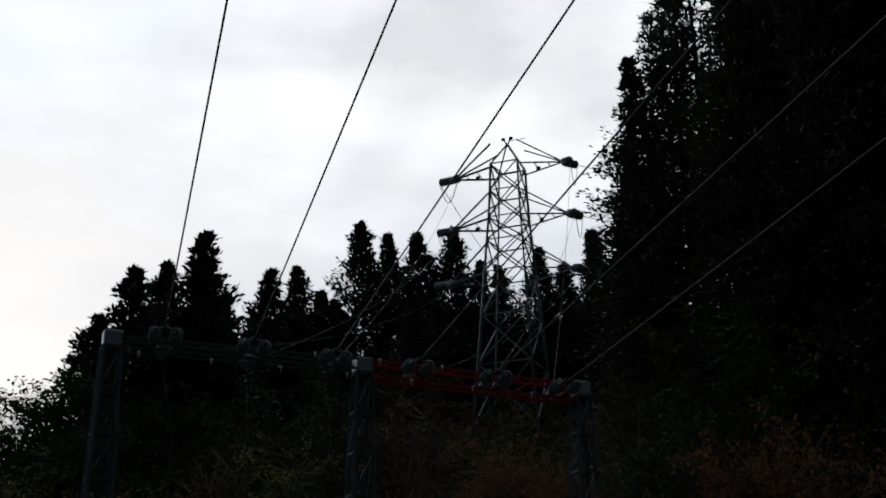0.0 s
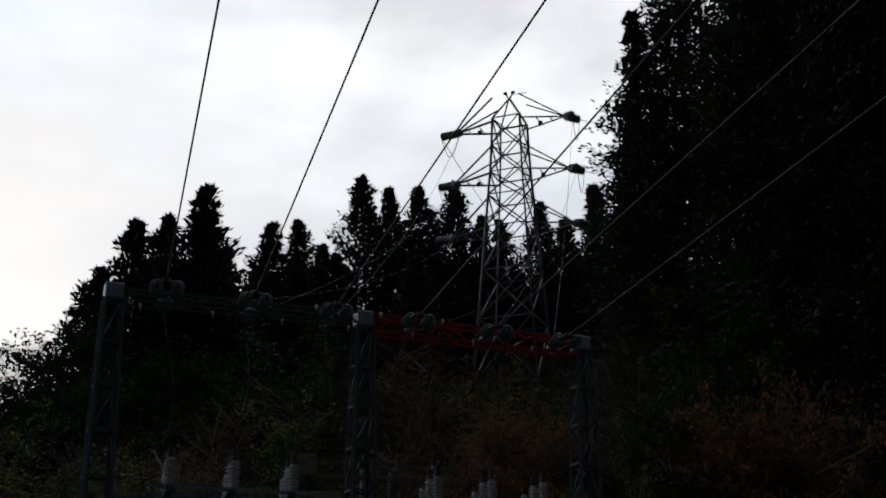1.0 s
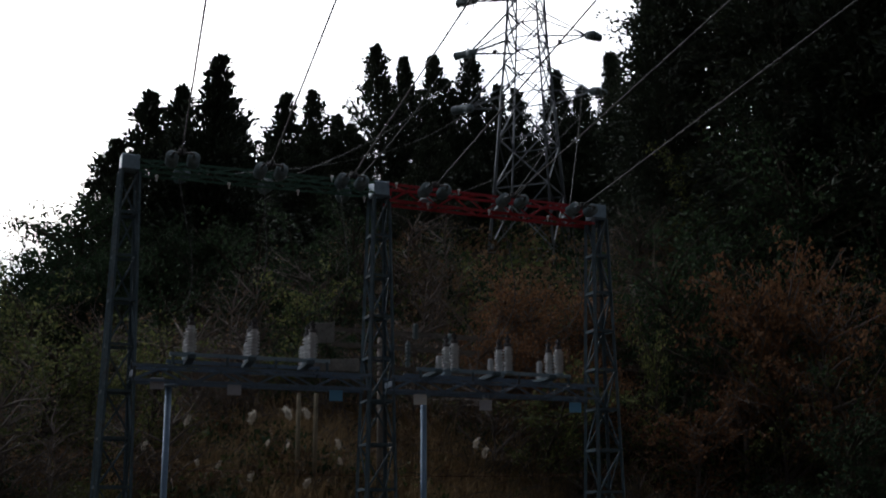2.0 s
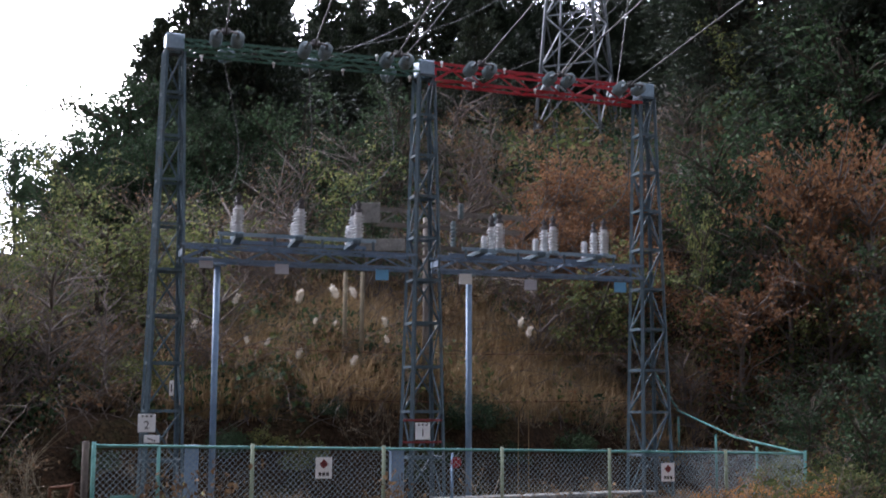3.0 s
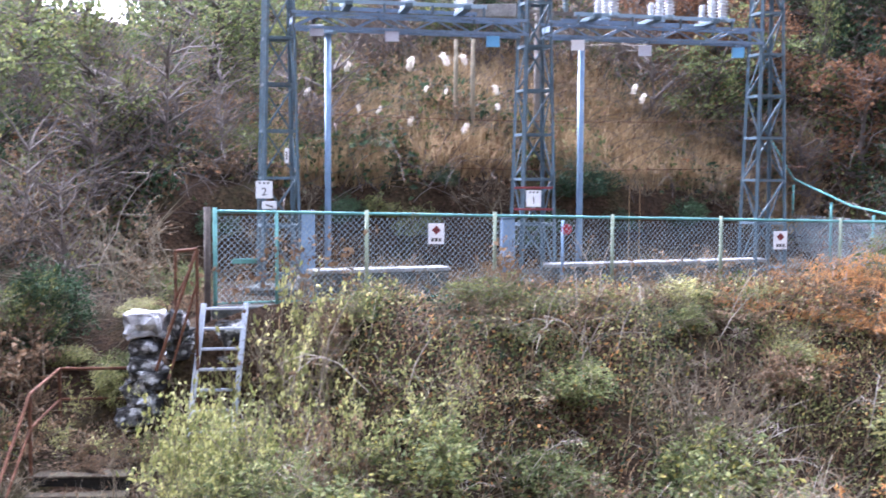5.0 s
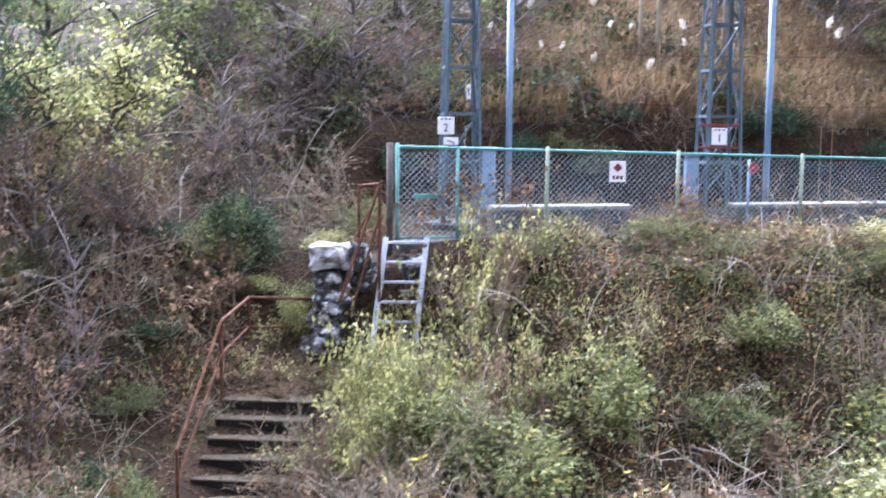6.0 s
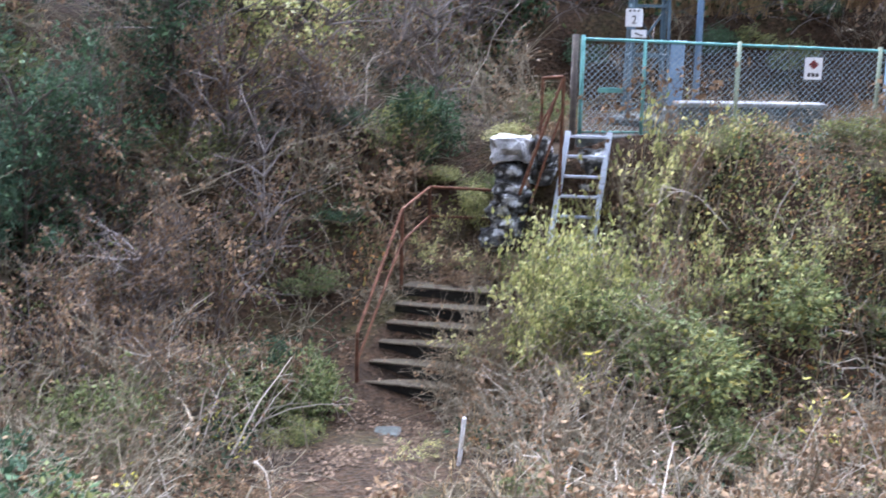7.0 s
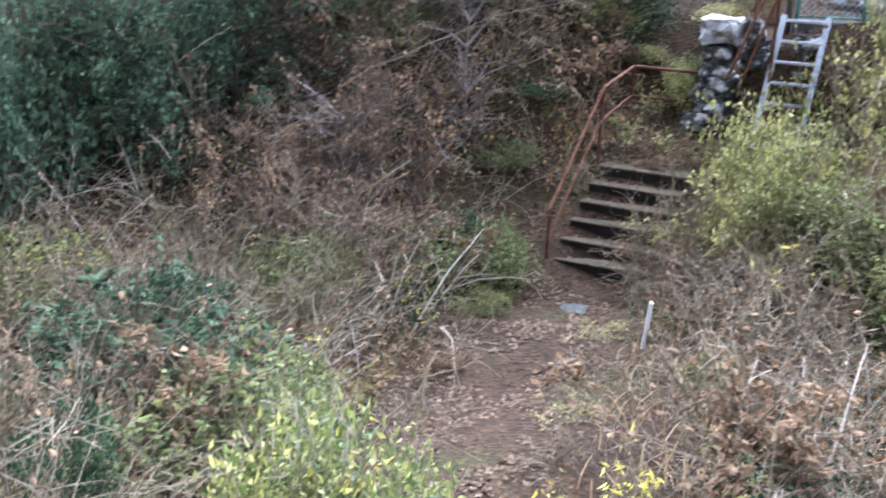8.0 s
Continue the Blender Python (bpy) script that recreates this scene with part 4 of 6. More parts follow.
pipe("middle_rail", [tuple(R_B - Z * 0.40), tuple(R_E - Z * 0.40)], 0.018, rail)
for q in (R_D, R_C, R_B):
    pipe("post", [tuple(q), (q.x, q.y, q.z - 1.05)], 0.024, rail)
up = thing("upper_handrail", "steep rusty pipe handrail beside the ladder", "handrail")
T1, T0 = Vector((-5.37, 15.07, 0.835)), Vector((-5.79, 14.70, -0.70))
pipe("top_rail", [tuple(T1), tuple(T0)], 0.022, up)
pipe("top_rail", [tuple(T1), (-5.68, 15.12, 0.80)], 0.022, up)
pipe("middle_rail", [(-5.37, 15.07, 0.40), (-5.66, 14.78, -0.82)], 0.018, up)
pipe("post", [tuple(T1), (-5.37, 15.07, -1.2)], 0.022, up)
pipe("post", [(-5.68, 15.12, 0.80), (-5.68, 15.12, -0.2)], 0.020, up)
pipe("brace", [(-5.40, 15.09, 0.72), (-5.72, 15.14, 0.12)], 0.014, up)

lad = thing("aluminium_ladder", "weathered aluminium ladder leaning against a stone retaining wall", "ladder")
LT, LB = (Vector((-5.38, 15.36, 0.10)), Vector((-4.86, 15.53, 0.10))), (Vector((-5.40, 14.78, -1.55)), Vector((-4.86, 14.95, -1.55)))
for a, b in zip(LT, LB):
    bm = bmesh.new()
    m, n = along(b, a)
    box(bm, (0, 0, n / 2), (0.03, 0.07, n), m, 0.004)
    part("stile", bm, ALU, lad)
for i in range(7):
    t = 0.04 + i * 0.155
    bm = bmesh.new()
    a, b = LT[0].lerp(LB[0], t), LT[1].lerp(LB[1], t)
    m, n = along(a, b)
    box(bm, (0, 0, n / 2), (0.035, 0.03, n), m, 0.004)
    part("rung", bm, ALU, lad)


def boulder(name, seed):
    rng = np.random.default_rng(seed)
    bm = bmesh.new()
    bmesh.ops.create_icosphere(bm, subdivisions=3, radius=0.5)
    off = Vector(rng.uniform(-9, 9, 3))
    for v in bm.verts:
        c = v.co
        c = Vector([math.copysign(abs(t * 2) ** 0.42 / 2, t) for t in c])
        v.co = c * (1 + 0.34 * noise.noise(c * 1.7 + off) + 0.28 * noise.noise(c * 4.0 + off) + 0.10 * noise.noise(c * 11.0 + off))
    me = bpy.data.meshes.new(name)
    bm.to_mesh(me)
    bm.free()
    me.materials.append(STONE)
    return me


BOULDERS = [boulder("stone", k) for k in range(5)]
wall = thing("retaining_wall", "dry retaining wall of dark and white lichen-covered stones", "stone wall", kind="structure")


def stone(x, y, z, w, d, h, k, turn):
    ob = part("stone", BOULDERS[k % 5], STONE, wall)
    ob.matrix_basis = pose(x, y, z, 0, 0, turn) @ Matrix.Diagonal((w, d, h, 1))
    return ob


rngw = random.Random(5)
stone(-6.00, 14.98, -0.12, 0.50, 0.45, 0.36, 1, 10).material_slots[0].link = 'OBJECT'
stone(-5.62, 15.10, -0.14, 0.22, 0.35, 0.34, 2, 30)
wall.children[0].material_slots[0].material = STONE_PALE
for i, (dx, z, w, h) in enumerate(((0.00, -0.42, 0.36, 0.26), (-0.03, -0.64, 0.40, 0.24), (0.06, -0.84, 0.30, 0.28), (-0.08, -0.96, 0.34, 0.30), (0.02, -1.16, 0.38, 0.26), (-0.10, -1.34, 0.42, 0.28))):
    ob = stone(-6.03 + dx, 15.00 - 0.03 * i, z, w, 0.45, h, i + 2, rngw.uniform(-20, 20))
    ob.matrix_basis = ob.matrix_basis @ pose(0, 0, 0, rngw.uniform(-14, 14), rngw.uniform(-16, 16), 0)
for i in range(16):
    t = rngw.uniform(0, 1)
    stone(-5.85 + 0.75 * t, 15.35 + 0.30 * t, -0.25 - 1.2 * rngw.random(), rngw.uniform(0.22, 0.42), 0.4, rngw.uniform(0.18, 0.3), i, rngw.uniform(0, 180))
for i in range(22):
    s = rngw.uniform(-0.2, 9.5)
    p = fence_point(s) - FENCE_N * rngw.uniform(0.42, 0.62)
    stone(p.x, p.y, -0.12 - 0.5 * rngw.random() ** 1.5, rngw.uniform(0.2, 0.42), 0.35, rngw.uniform(0.16, 0.28), i, rngw.uniform(0, 180))
stone(-2.43, 16.86, -0.17, 0.34, 0.3, 0.26, 3, 40)
stone(-2.78, 16.68, -0.16, 0.24, 0.3, 0.24, 1, 10)
bm = bmesh.new()
box(bm, (0, 0, 0), (12.4, 0.34, 0.16), Matrix.Translation(fence_point(4.0, -0.06) - FENCE_N * 0.12) @ Matrix.Rotation(math.atan2(0.51, 0.86), 4, 'Z'), 0.015)
tagged(part("kerb", bm, SLAB), "weathered concrete kerb under the mesh fence", "kerb", kind="structure")

stake = thing("white_stake", "white plastic boundary stake beside the path", "stake", (-4.87, 10.88, -3.1))
bm = bmesh.new()
rod(bm, (0, 0, 0), (0.05, 0.03, 0.68), 0.022, 8)
part("shaft", bm, WHITE_STAKE, stake)


# ---------------------------------------------------------------- plants: shapes that are built once and set out many times
def wander(rng, start, way, length, n, bend, droop=0.0):
    pts = [np.array(start, float)]
    d = np.array(way, float)
    d /= np.linalg.norm(d)
    for _ in range(n):
        d = d + rng.normal(size=3) * bend
        d[2] -= droop
        d /= np.linalg.norm(d)
        pts.append(pts[-1] + d * length / n)
    return np.array(pts)


def shrub_shape(seed, stems, subs, leaves, leaf_size, leaf_mat, twig_mat, spread=0.9, stretch=2.0, twig_r=0.010, droop=0.05, bare_from=0.25, forks=1, bend=0.19):
    """A bush of unit height: stems that fork into twigs, with leaves along them."""
    rng = np.random.default_rng(seed)
    lines, spots, ways = [], [], []
    for _ in range(stems):
        a = rng.uniform(0, 2 * math.pi)
        lean = rng.uniform(0.05, spread)
        way = (math.cos(a) * lean, math.sin(a) * lean, 1.0)
        p = wander(rng, (0.16 * rng.normal(), 0.16 * rng.normal(), -0.08), way, rng.uniform(0.65, 1.15), 5, bend, droop)
        lines.append((p, twig_r * rng.uniform(0.9, 1.6), twig_r * 0.4))
        for _ in range(subs):
            i = rng.integers(1, 5)
            t = rng.random()
            q = p[i] * (1 - t) + p[i + 1] * t
            w = (p[i + 1] - p[i - 1]) + rng.normal(size=3) * 0.22
            s = wander(rng, q, w, rng.uniform(0.18, 0.5), 2, 0.3, droop)
            lines.append((s, twig_r * 0.55, twig_r * 0.22))
            k = rng.integers(0, 2, size=forks)
            for j in k:
                x = wander(rng, s[j], (s[j + 1] - s[j]) + rng.normal(size=3) * 0.12, rng.uniform(0.10, 0.26), 1, 0.3, droop)
                lines.append((x, twig_r * 0.32, twig_r * 0.15))
                spots.append(x)
            spots.append(s)
    v, f = tubes(lines, 3)
    branch = mesh_of("branches", v, f, twig_mat)
    leaf = None
    if leaves:
        segs = np.concatenate([np.stack([s[:-1], s[1:]], 1) for s in spots])
        pick = rng.integers(0, len(segs), leaves)
        t = rng.random((leaves, 1))
        c = segs[pick, 0] * (1 - t) + segs[pick, 1] * t + rng.normal(size=(leaves, 3)) * 0.018
        c = c[c[:, 2] > bare_from * rng.random(len(c))]
        lv, lf = blades(rng, c, leaf_size, stretch, 0.0, level=1.2)
        leaf = mesh_of("leaves", lv, lf, leaf_mat)
    return branch, leaf


def mound_shape(seed, leaves, leaf_size, leaf_mat, twig_mat, stretch=1.9, shoots=26):
    """A dense rounded bush of unit height: lumps of leaves over a frame of twigs, with loose shoots at the top."""
    rng = np.random.default_rng(seed)
    lumps = [(np.array([0, 0, 0.45]), 0.42)]
    for _ in range(9):
        a, r = rng.uniform(0, 2 * math.pi), rng.uniform(0.2, 0.6)
        lumps.append((np.array([r * math.cos(a), r * math.sin(a), rng.uniform(0.18, 0.72) * (1.15 - 0.7 * r)]), rng.uniform(0.16, 0.32)))
    cs, ds, lines = [], [], []
    share = np.array([r ** 2 for _, r in lumps])
    for (c, r), n in zip(lumps, (leaves * 0.9 * share / share.sum()).astype(int)):
        d = rng.normal(size=(n, 3))
        d /= np.linalg.norm(d, axis=1)[:, None]
        cs.append(c + d * r * rng.uniform(0.55, 1.12, size=(n, 1)))
        ds.append(d * np.array([0.7, 0.7, 0.25]) + np.array([0, 0, -0.12]))
        lines.append((wander(rng, (0, 0, -0.06), c + np.array([0, 0, 0.1]), float(np.linalg.norm(c)) + r, 4, 0.12), 0.011, 0.004))
        for _ in range(3):
            e = rng.normal(size=3)
            e[2] = abs(e[2]) + 0.2
            lines.append((wander(rng, c, e, r * 1.35, 3, 0.2), 0.005, 0.002))
    for _ in range(shoots):
        c, r = lumps[rng.integers(0, len(lumps))]
        e = rng.normal(size=3) * 0.5
        e[2] = 0.8
        s = wander(rng, c + np.array([0, 0, 0.6 * r]), e, rng.uniform(0.15, 0.42), 4, 0.15, 0.08)
        lines.append((s, 0.005, 0.002))
        k = max(3, int(leaves * 0.1 / shoots))
        j = rng.integers(1, 4, k)
        cs.append(s[j] + (s[j + 1] - s[j]) * rng.random((k, 1)))
        ds.append(rng.normal(size=(k, 3)) * 0.7)
    c, d = np.concatenate(cs), np.concatenate(ds)
    keep = c[:, 2] > 0.02
    lv, lf = blades(rng, c[keep], leaf_size, stretch, 0.0, 0.45, d[keep], 1.3)
    v, f = tubes(lines, 3)
    return mesh_of("stem", v, f, twig_mat), mesh_of("foliage", lv, lf, leaf_mat)


def conifer_shape(seed, height_m, width, branches, sprays, trunk_r=0.16, bare=0.25, droop=0.35, spray=0.2, ragged=0.35):
    """A cedar: tapered trunk, upswept limbs all the way up, side twigs on them and many small drooping sprays."""
    rng = np.random.default_rng(seed)
    trunk_line = wander(rng, (0, 0, -0.5), (0, 0, 1), height_m + 0.5, 9, 0.012)
    lines = [(trunk_line, trunk_r, 0.02)]
    cs, ds = [], []
    lobes = rng.uniform(0, 2 * math.pi, 3)
    for n_ in range(branches):
        k = ((n_ + rng.random()) / branches) ** 0.9
        t = bare + (1 - bare) * k
        i = min(8, int(t * 9))
        base = trunk_line[i] + (trunk_line[i + 1] - trunk_line[i]) * (t * 9 - i)
        a = n_ * 2.4 + rng.normal() * 0.5
        uneven = 1 + ragged * (0.6 * math.sin(a + lobes[0] + 9 * k) + 0.5 * math.sin(2 * a + lobes[1] - 17 * k)) + ragged * 0.6 * float(np.clip(rng.normal(), -1.3, 1.3))
        reach = width * (0.03 + 0.97 * (1 - k) * min(1.0, 0.75 + 2 * k)) * max(0.25, uneven)
        limb = wander(rng, base, (math.cos(a), math.sin(a), 0.25 + 0.9 * k), reach, 5, 0.10, 0.05)
        lines.append((limb[[0, 2, 5]], 0.03 * (1.1 - k), 0.008))
        count = max(5, int(sprays * min(1.4, 0.25 + reach / width)))
        u = rng.uniform(0.2, 1.0, count) ** 0.7 * 4.999
        j = u.astype(int)
        out = limb[j + 1] - limb[j]
        out /= np.linalg.norm(out, axis=1)[:, None]
        off = np.clip(rng.normal(size=(count, 3)), -1.5, 1.5) * np.array([1, 1, 0.55]) * (0.06 + 0.11 * reach)
        cs.append(limb[j] + (limb[j + 1] - limb[j]) * (u - j)[:, None] + off)
        ds.append(out + 0.8 * off / (0.1 + 0.13 * reach) + np.array([0, 0, -droop + 0.9 * k]))
    v, f = tubes(lines, 3)
    trunk = mesh_of("trunk", v, f, BARK, True)
    lv, lf = blades(rng, np.concatenate(cs), spray, 2.4, 0.0, 0.45, np.concatenate(ds))
    return trunk, mesh_of("crown", lv, lf, NEEDLES)


def broadleaf_shape(seed, height_m, width, limbs, leaves, leaf_size, mat, twig_mat, low=0.25, twigs=3, girth=0.030):
    """A broad tree: forking limbs, twigs and an uneven crown of single leaves."""
    rng = np.random.default_rng(seed)
    trunk_line = wander(rng, (0, 0, -0.5), (0.05, 0.02, 1), height_m * 0.75 + 0.5, 7, 0.06)
    lines = [(trunk_line, girth * height_m ** 0.8, 0.012)]
    spots = []
    for _ in range(limbs):
        i = rng.integers(max(1, int(low * 7)), 7)
        a = rng.uniform(0, 2 * math.pi)
        limb = wander(rng, trunk_line[i], (math.cos(a), math.sin(a), rng.uniform(0.4, 1.3)), width * rng.uniform(0.5, 1.1), 5, 0.2, -0.02)
        lines.append((limb[[0, 2, 5]], 0.012 * height_m ** 0.8, 0.006))
        for _ in range(twigs):
            j = rng.integers(1, 5)
            tw = wander(rng, limb[j], (limb[j + 1] - limb[j]) + rng.normal(size=3) * 0.35, width * rng.uniform(0.25, 0.55), 2, 0.3, 0.0)
            lines.append((tw, 0.007, 0.003))
            spots.append(tw)
    v, f = tubes(lines, 3)
    trunk = mesh_of("trunk", v, f, twig_mat, True)
    if not leaves:
        return trunk, None
    segs = np.concatenate([np.stack([s[:-1], s[1:]], 1) for s in spots])
    pick = rng.integers(0, len(segs), leaves)
    t = rng.random((leaves, 1))
    c = segs[pick, 0] * (1 - t) + segs[pick, 1] * t + rng.normal(size=(leaves, 3)) * 0.05 * width
    lv, lf = blades(rng, c, leaf_size, 1.8, 0.0)
    return trunk, mesh_of("crown", lv, lf, mat)


def plant_prototype(name, shapes, names, label, category, group):
    ob = thing(name, label, category, group=group)
    for me, nm in zip(shapes, names):
        if me is not None:
            part(nm, me, None, ob)
    return ob


class Kind:
    """A few variants of one plant; the first use of each is the variant itself."""

    def __init__(self, protos):
        self.protos, self.used, self.count = protos, set(), 0

    def put(self, x, y, z, scale, turn, wide=1.0, tilt=0.0):
        k = self.count % len(self.protos)
        self.count += 1
        proto = self.protos[k]
        m = pose(x, y, z, tilt, 0, turn)
        ob = proto if k not in self.used else copy_thing(proto, m)
        self.used.add(k)
        ob.matrix_basis = m @ Matrix.Diagonal((scale * wide, scale * wide, scale, 1))
        return ob


BL = ("stem", "foliage")
TC = ("trunk", "crown")
green_bush = Kind([plant_prototype("green_shrub", mound_shape(10 + k, 3000, 0.058, LEAF_GREEN, TWIG, 1.8), BL, "dense green broadleaf shrub on the bank", "shrub", "green shrubs") for k in range(3)])
light_bush = Kind([plant_prototype("light_green_shrub", mound_shape(20 + k, 3400, 0.052, LEAF_LIGHT, TWIG, 1.6, 60), BL, "light green shrub with yellowing leaves", "shrub", "light shrubs") for k in range(2)])
dark_bush = Kind([plant_prototype("evergreen_shrub", mound_shape(30 + k, 3600, 0.058, LEAF_DARK, BARK), BL, "dark evergreen shrub in the shade of the slope", "shrub", "evergreen shrubs") for k in range(3)])
bare_bush = Kind([plant_prototype("bare_shrub", shrub_shape(40 + k, 15, 9, 330, 0.036, LEAF_BROWN, TWIG, 0.95, 1.7, 0.0078, 0.035), BL, "tangled bare grey-brown shrub with a few withered leaves", "shrub", "bare shrubs") for k in range(4)])
brown_bush = Kind([plant_prototype("withered_shrub", shrub_shape(50 + k, 14, 6, 1500, 0.067, LEAF_BROWN, TWIG, 1.0, 1.7), BL, "withered shrub with brown leaves", "shrub", "withered shrubs") for k in range(3)])
brown_thicket = Kind([plant_prototype("withered_thicket", shrub_shape(55 + k, 16, 10, 2400, 0.034, LEAF_BROWN, TWIG_MID, 0.8, 1.6, 0.006), BL, "tall fine-twigged thicket with small withered leaves", "shrub", "withered thickets") for k in range(2)])
pale_bush = Kind([plant_prototype("dead_branch_shrub", shrub_shape(60 + k, 9, 6, 60, 0.05, LEAF_BROWN, TWIG_PALE, 1.3, 1.8, 0.0075, 0.09), BL, "pale dead branches arching out of the brush", "shrub", "dead branches") for k in range(2)])
fern_bush = Kind([plant_prototype("withered_fern", shrub_shape(70 + k, 24, 7, 2200, 0.065, LEAF_FERN, TWIG, 1.5, 2.6, 0.006, 0.12), BL, "orange withered fern clump before the fence", "fern", "withered ferns") for k in range(2)])
yellow_bush = Kind([plant_prototype("yellow_sprig", shrub_shape(80 + k, 4, 3, 46, 0.12, LEAF_YELLOW, TWIG, 0.8, 4.0), BL, "sprig of bright yellow leaves among the brush", "shrub", "yellow sprigs") for k in range(2)])
broad_bush = Kind([plant_prototype("broadleaf_shrub", mound_shape(85 + k, 1900, 0.066, LEAF_BROAD, TWIG_PALE, 1.9, 70), BL, "light green shrub with large glossy leaves by the path", "shrub", "broadleaf shrubs") for k in range(2)])
light_sapling = Kind([plant_prototype("leafy_sapling", shrub_shape(88 + k, 8, 8, 800, 0.052, LEAF_LIGHT, TWIG, 0.75, 1.6, 0.008), BL, "thin sapling with sparse yellow-green leaves by the fence", "sapling", "leafy saplings") for k in range(2)])
evergreen_mass = Kind([plant_prototype("evergreen_thicket", mound_shape(36 + k, 6500, 0.045, LEAF_THICKET, BARK, 1.7, 40), BL, "large dark evergreen thicket on the west slope", "shrub", "evergreen thickets") for k in range(2)])
cane_bush = Kind([plant_prototype("arching_canes", shrub_shape(65 + k, 5, 2, 40, 0.06, LEAF_BROWN, TWIG_PALE, 1.0, 1.8, 0.0085, 0.20, bend=0.09), BL, "long pale bramble canes arching over the brush", "bramble", "arching canes") for k in range(4)])
cedar = Kind([plant_prototype("cedar_tree", conifer_shape(90 + k, 11.0, 3.5, 220, 84, 0.15, 0.04, 0.35, 0.25, 0.4), TC, "dark cedar against the bright sky", "tree", "ridge cedars") for k in range(4)])
tall_cedar = Kind([plant_prototype("tall_cedar", conifer_shape(100 + k, 20.0, 3.6, 270, 74, 0.26, 0.08, 0.35, 0.27), TC, "tall dark cedar on the near slope", "tree", "tall cedars") for k in range(3)])
thin_cedar = Kind([plant_prototype("thin_cedar", conifer_shape(105 + k, 20.0, 2.6, 120, 60, 0.22, 0.30, 0.35, 0.22, 0.35), TC, "tall thin-crowned cedar with sky showing between its limbs", "tree", "thin cedars") for k in range(2)])
ridge_tree = Kind([plant_prototype("ridge_broadleaf_tree", broadleaf_shape(145 + k, 9.0, 2.8, 44, 9000, 0.14, LEAF_DARK, BARK, 0.25, 5), TC, "dark ragged broadleaf tree with sky between its branches", "tree", "ridge broadleaf trees") for k in range(3)])
russet_tree = Kind([plant_prototype("russet_oak", broadleaf_shape(110 + k, 4.0, 1.9, 28, 2300, 0.11, LEAF_RUSSET, TWIG_MID, 0.15), TC, "oak with withered russet leaves on the slope", "tree", "russet oaks") for k in range(2)])
green_tree = Kind([plant_prototype("evergreen_tree", broadleaf_shape(120 + k, 5.0, 2.2, 30, 2000, 0.13, LEAF_DARK, BARK, 0.1), TC, "dark evergreen broadleaf tree on the slope", "tree", "evergreen trees") for k in range(3)])
olive_tree = Kind([plant_prototype("olive_green_tree", broadleaf_shape(130 + k, 4.5, 2.0, 28, 2000, 0.12, LEAF_GREEN, BARK, 0.1), TC, "olive green broadleaf tree with thin crown", "tree", "olive green trees") for k in range(2)])
vine_tree = Kind([plant_prototype("vine_covered_tree", broadleaf_shape(135 + k, 4.2, 1.5, 30, 1900, 0.11, LEAF_LIGHT, BARK, 0.05), TC, "thin tree covered in yellow-green vines", "tree", "vine-covered trees") for k in range(2)])
bare_tree = Kind([plant_prototype("bare_tree", broadleaf_shape(140 + k, 4.0, 1.7, 30, 420, 0.07, LEAF_BROWN, TWIG_MID, 0.1, 6, 0.018), TC, "small bare grey tree with fine twigs", "tree", "bare trees") for k in range(3)])

RNG = random.Random(11)


def polar(az_deg, dist):
    return math.sin(radians(az_deg)) * dist, math.cos(radians(az_deg)) * dist


def plant(kind, x, y, h, wide=1.0, unit=1.0, sink=0.04, tilt=0.0):
    return kind.put(x, y, height(x, y) - sink, h / unit, RNG.uniform(0, 360), wide, tilt)


def plant_to(kind, x, y, top, across):
    """A plant whose crown ends at that height and is that wide."""
    h = max(0.3, top - height(x, y))
    return plant(kind, x, y, h, max(0.55, across / (1.75 * h)))


PATH = [(-3.6, 4.0), (-4.6, 6.5), (-5.3, 8.5), (-5.9, 10.5), (-6.25, 12.2), (-6.35, 13.6), (-6.2, 14.6), (-5.3, 15.1)]


def off_path(x, y):
    best = 99.0
    for (ax, ay), (bx, by) in zip(PATH, PATH[1:]):
        dx, dy = bx - ax, by - ay
        t = max(0, min(1, ((x - ax) * dx + (y - ay) * dy) / (dx * dx + dy * dy)))
        best = min(best, math.hypot(x - ax - t * dx, y - ay - t * dy))
    return best


def by_stake(x, y):
    """The gap in the brush through which the stake shows."""
    return abs(math.degrees(math.atan2(x, y)) + 24.0) < 3.4 and 6.5 < math.hypot(x, y) < 12.1


def by_stones(x, y):
    """The bare spot under the fence where stones show."""
    return -10.4 < math.degrees(math.atan2(x, y)) < -7.4 and y > 14.4


# single plants that stand out
plant_to(light_bush, -4.30, 13.35, -0.52, 1.5)
plant_to(light_sapling, -3.75, 13.1, -0.70, 1.4)
plant_to(light_bush, -4.45, 12.75, -1.05, 1.2)
plant_to(bare_bush, -4.0, 12.6, -0.95, 1.8)
plant_to(light_bush, -4.98, 13.9, -0.42, 1.15)
for x, y, top in ((-4.95, 13.45, -0.62), (-3.95, 13.6, -0.42), (-3.25, 13.3, -0.7), (-4.6, 12.9, -0.8), (-2.9, 14.2, -0.45), (-2.2, 14.9, -0.3)):
    plant_to(light_sapling, x, y, top, 1.6)
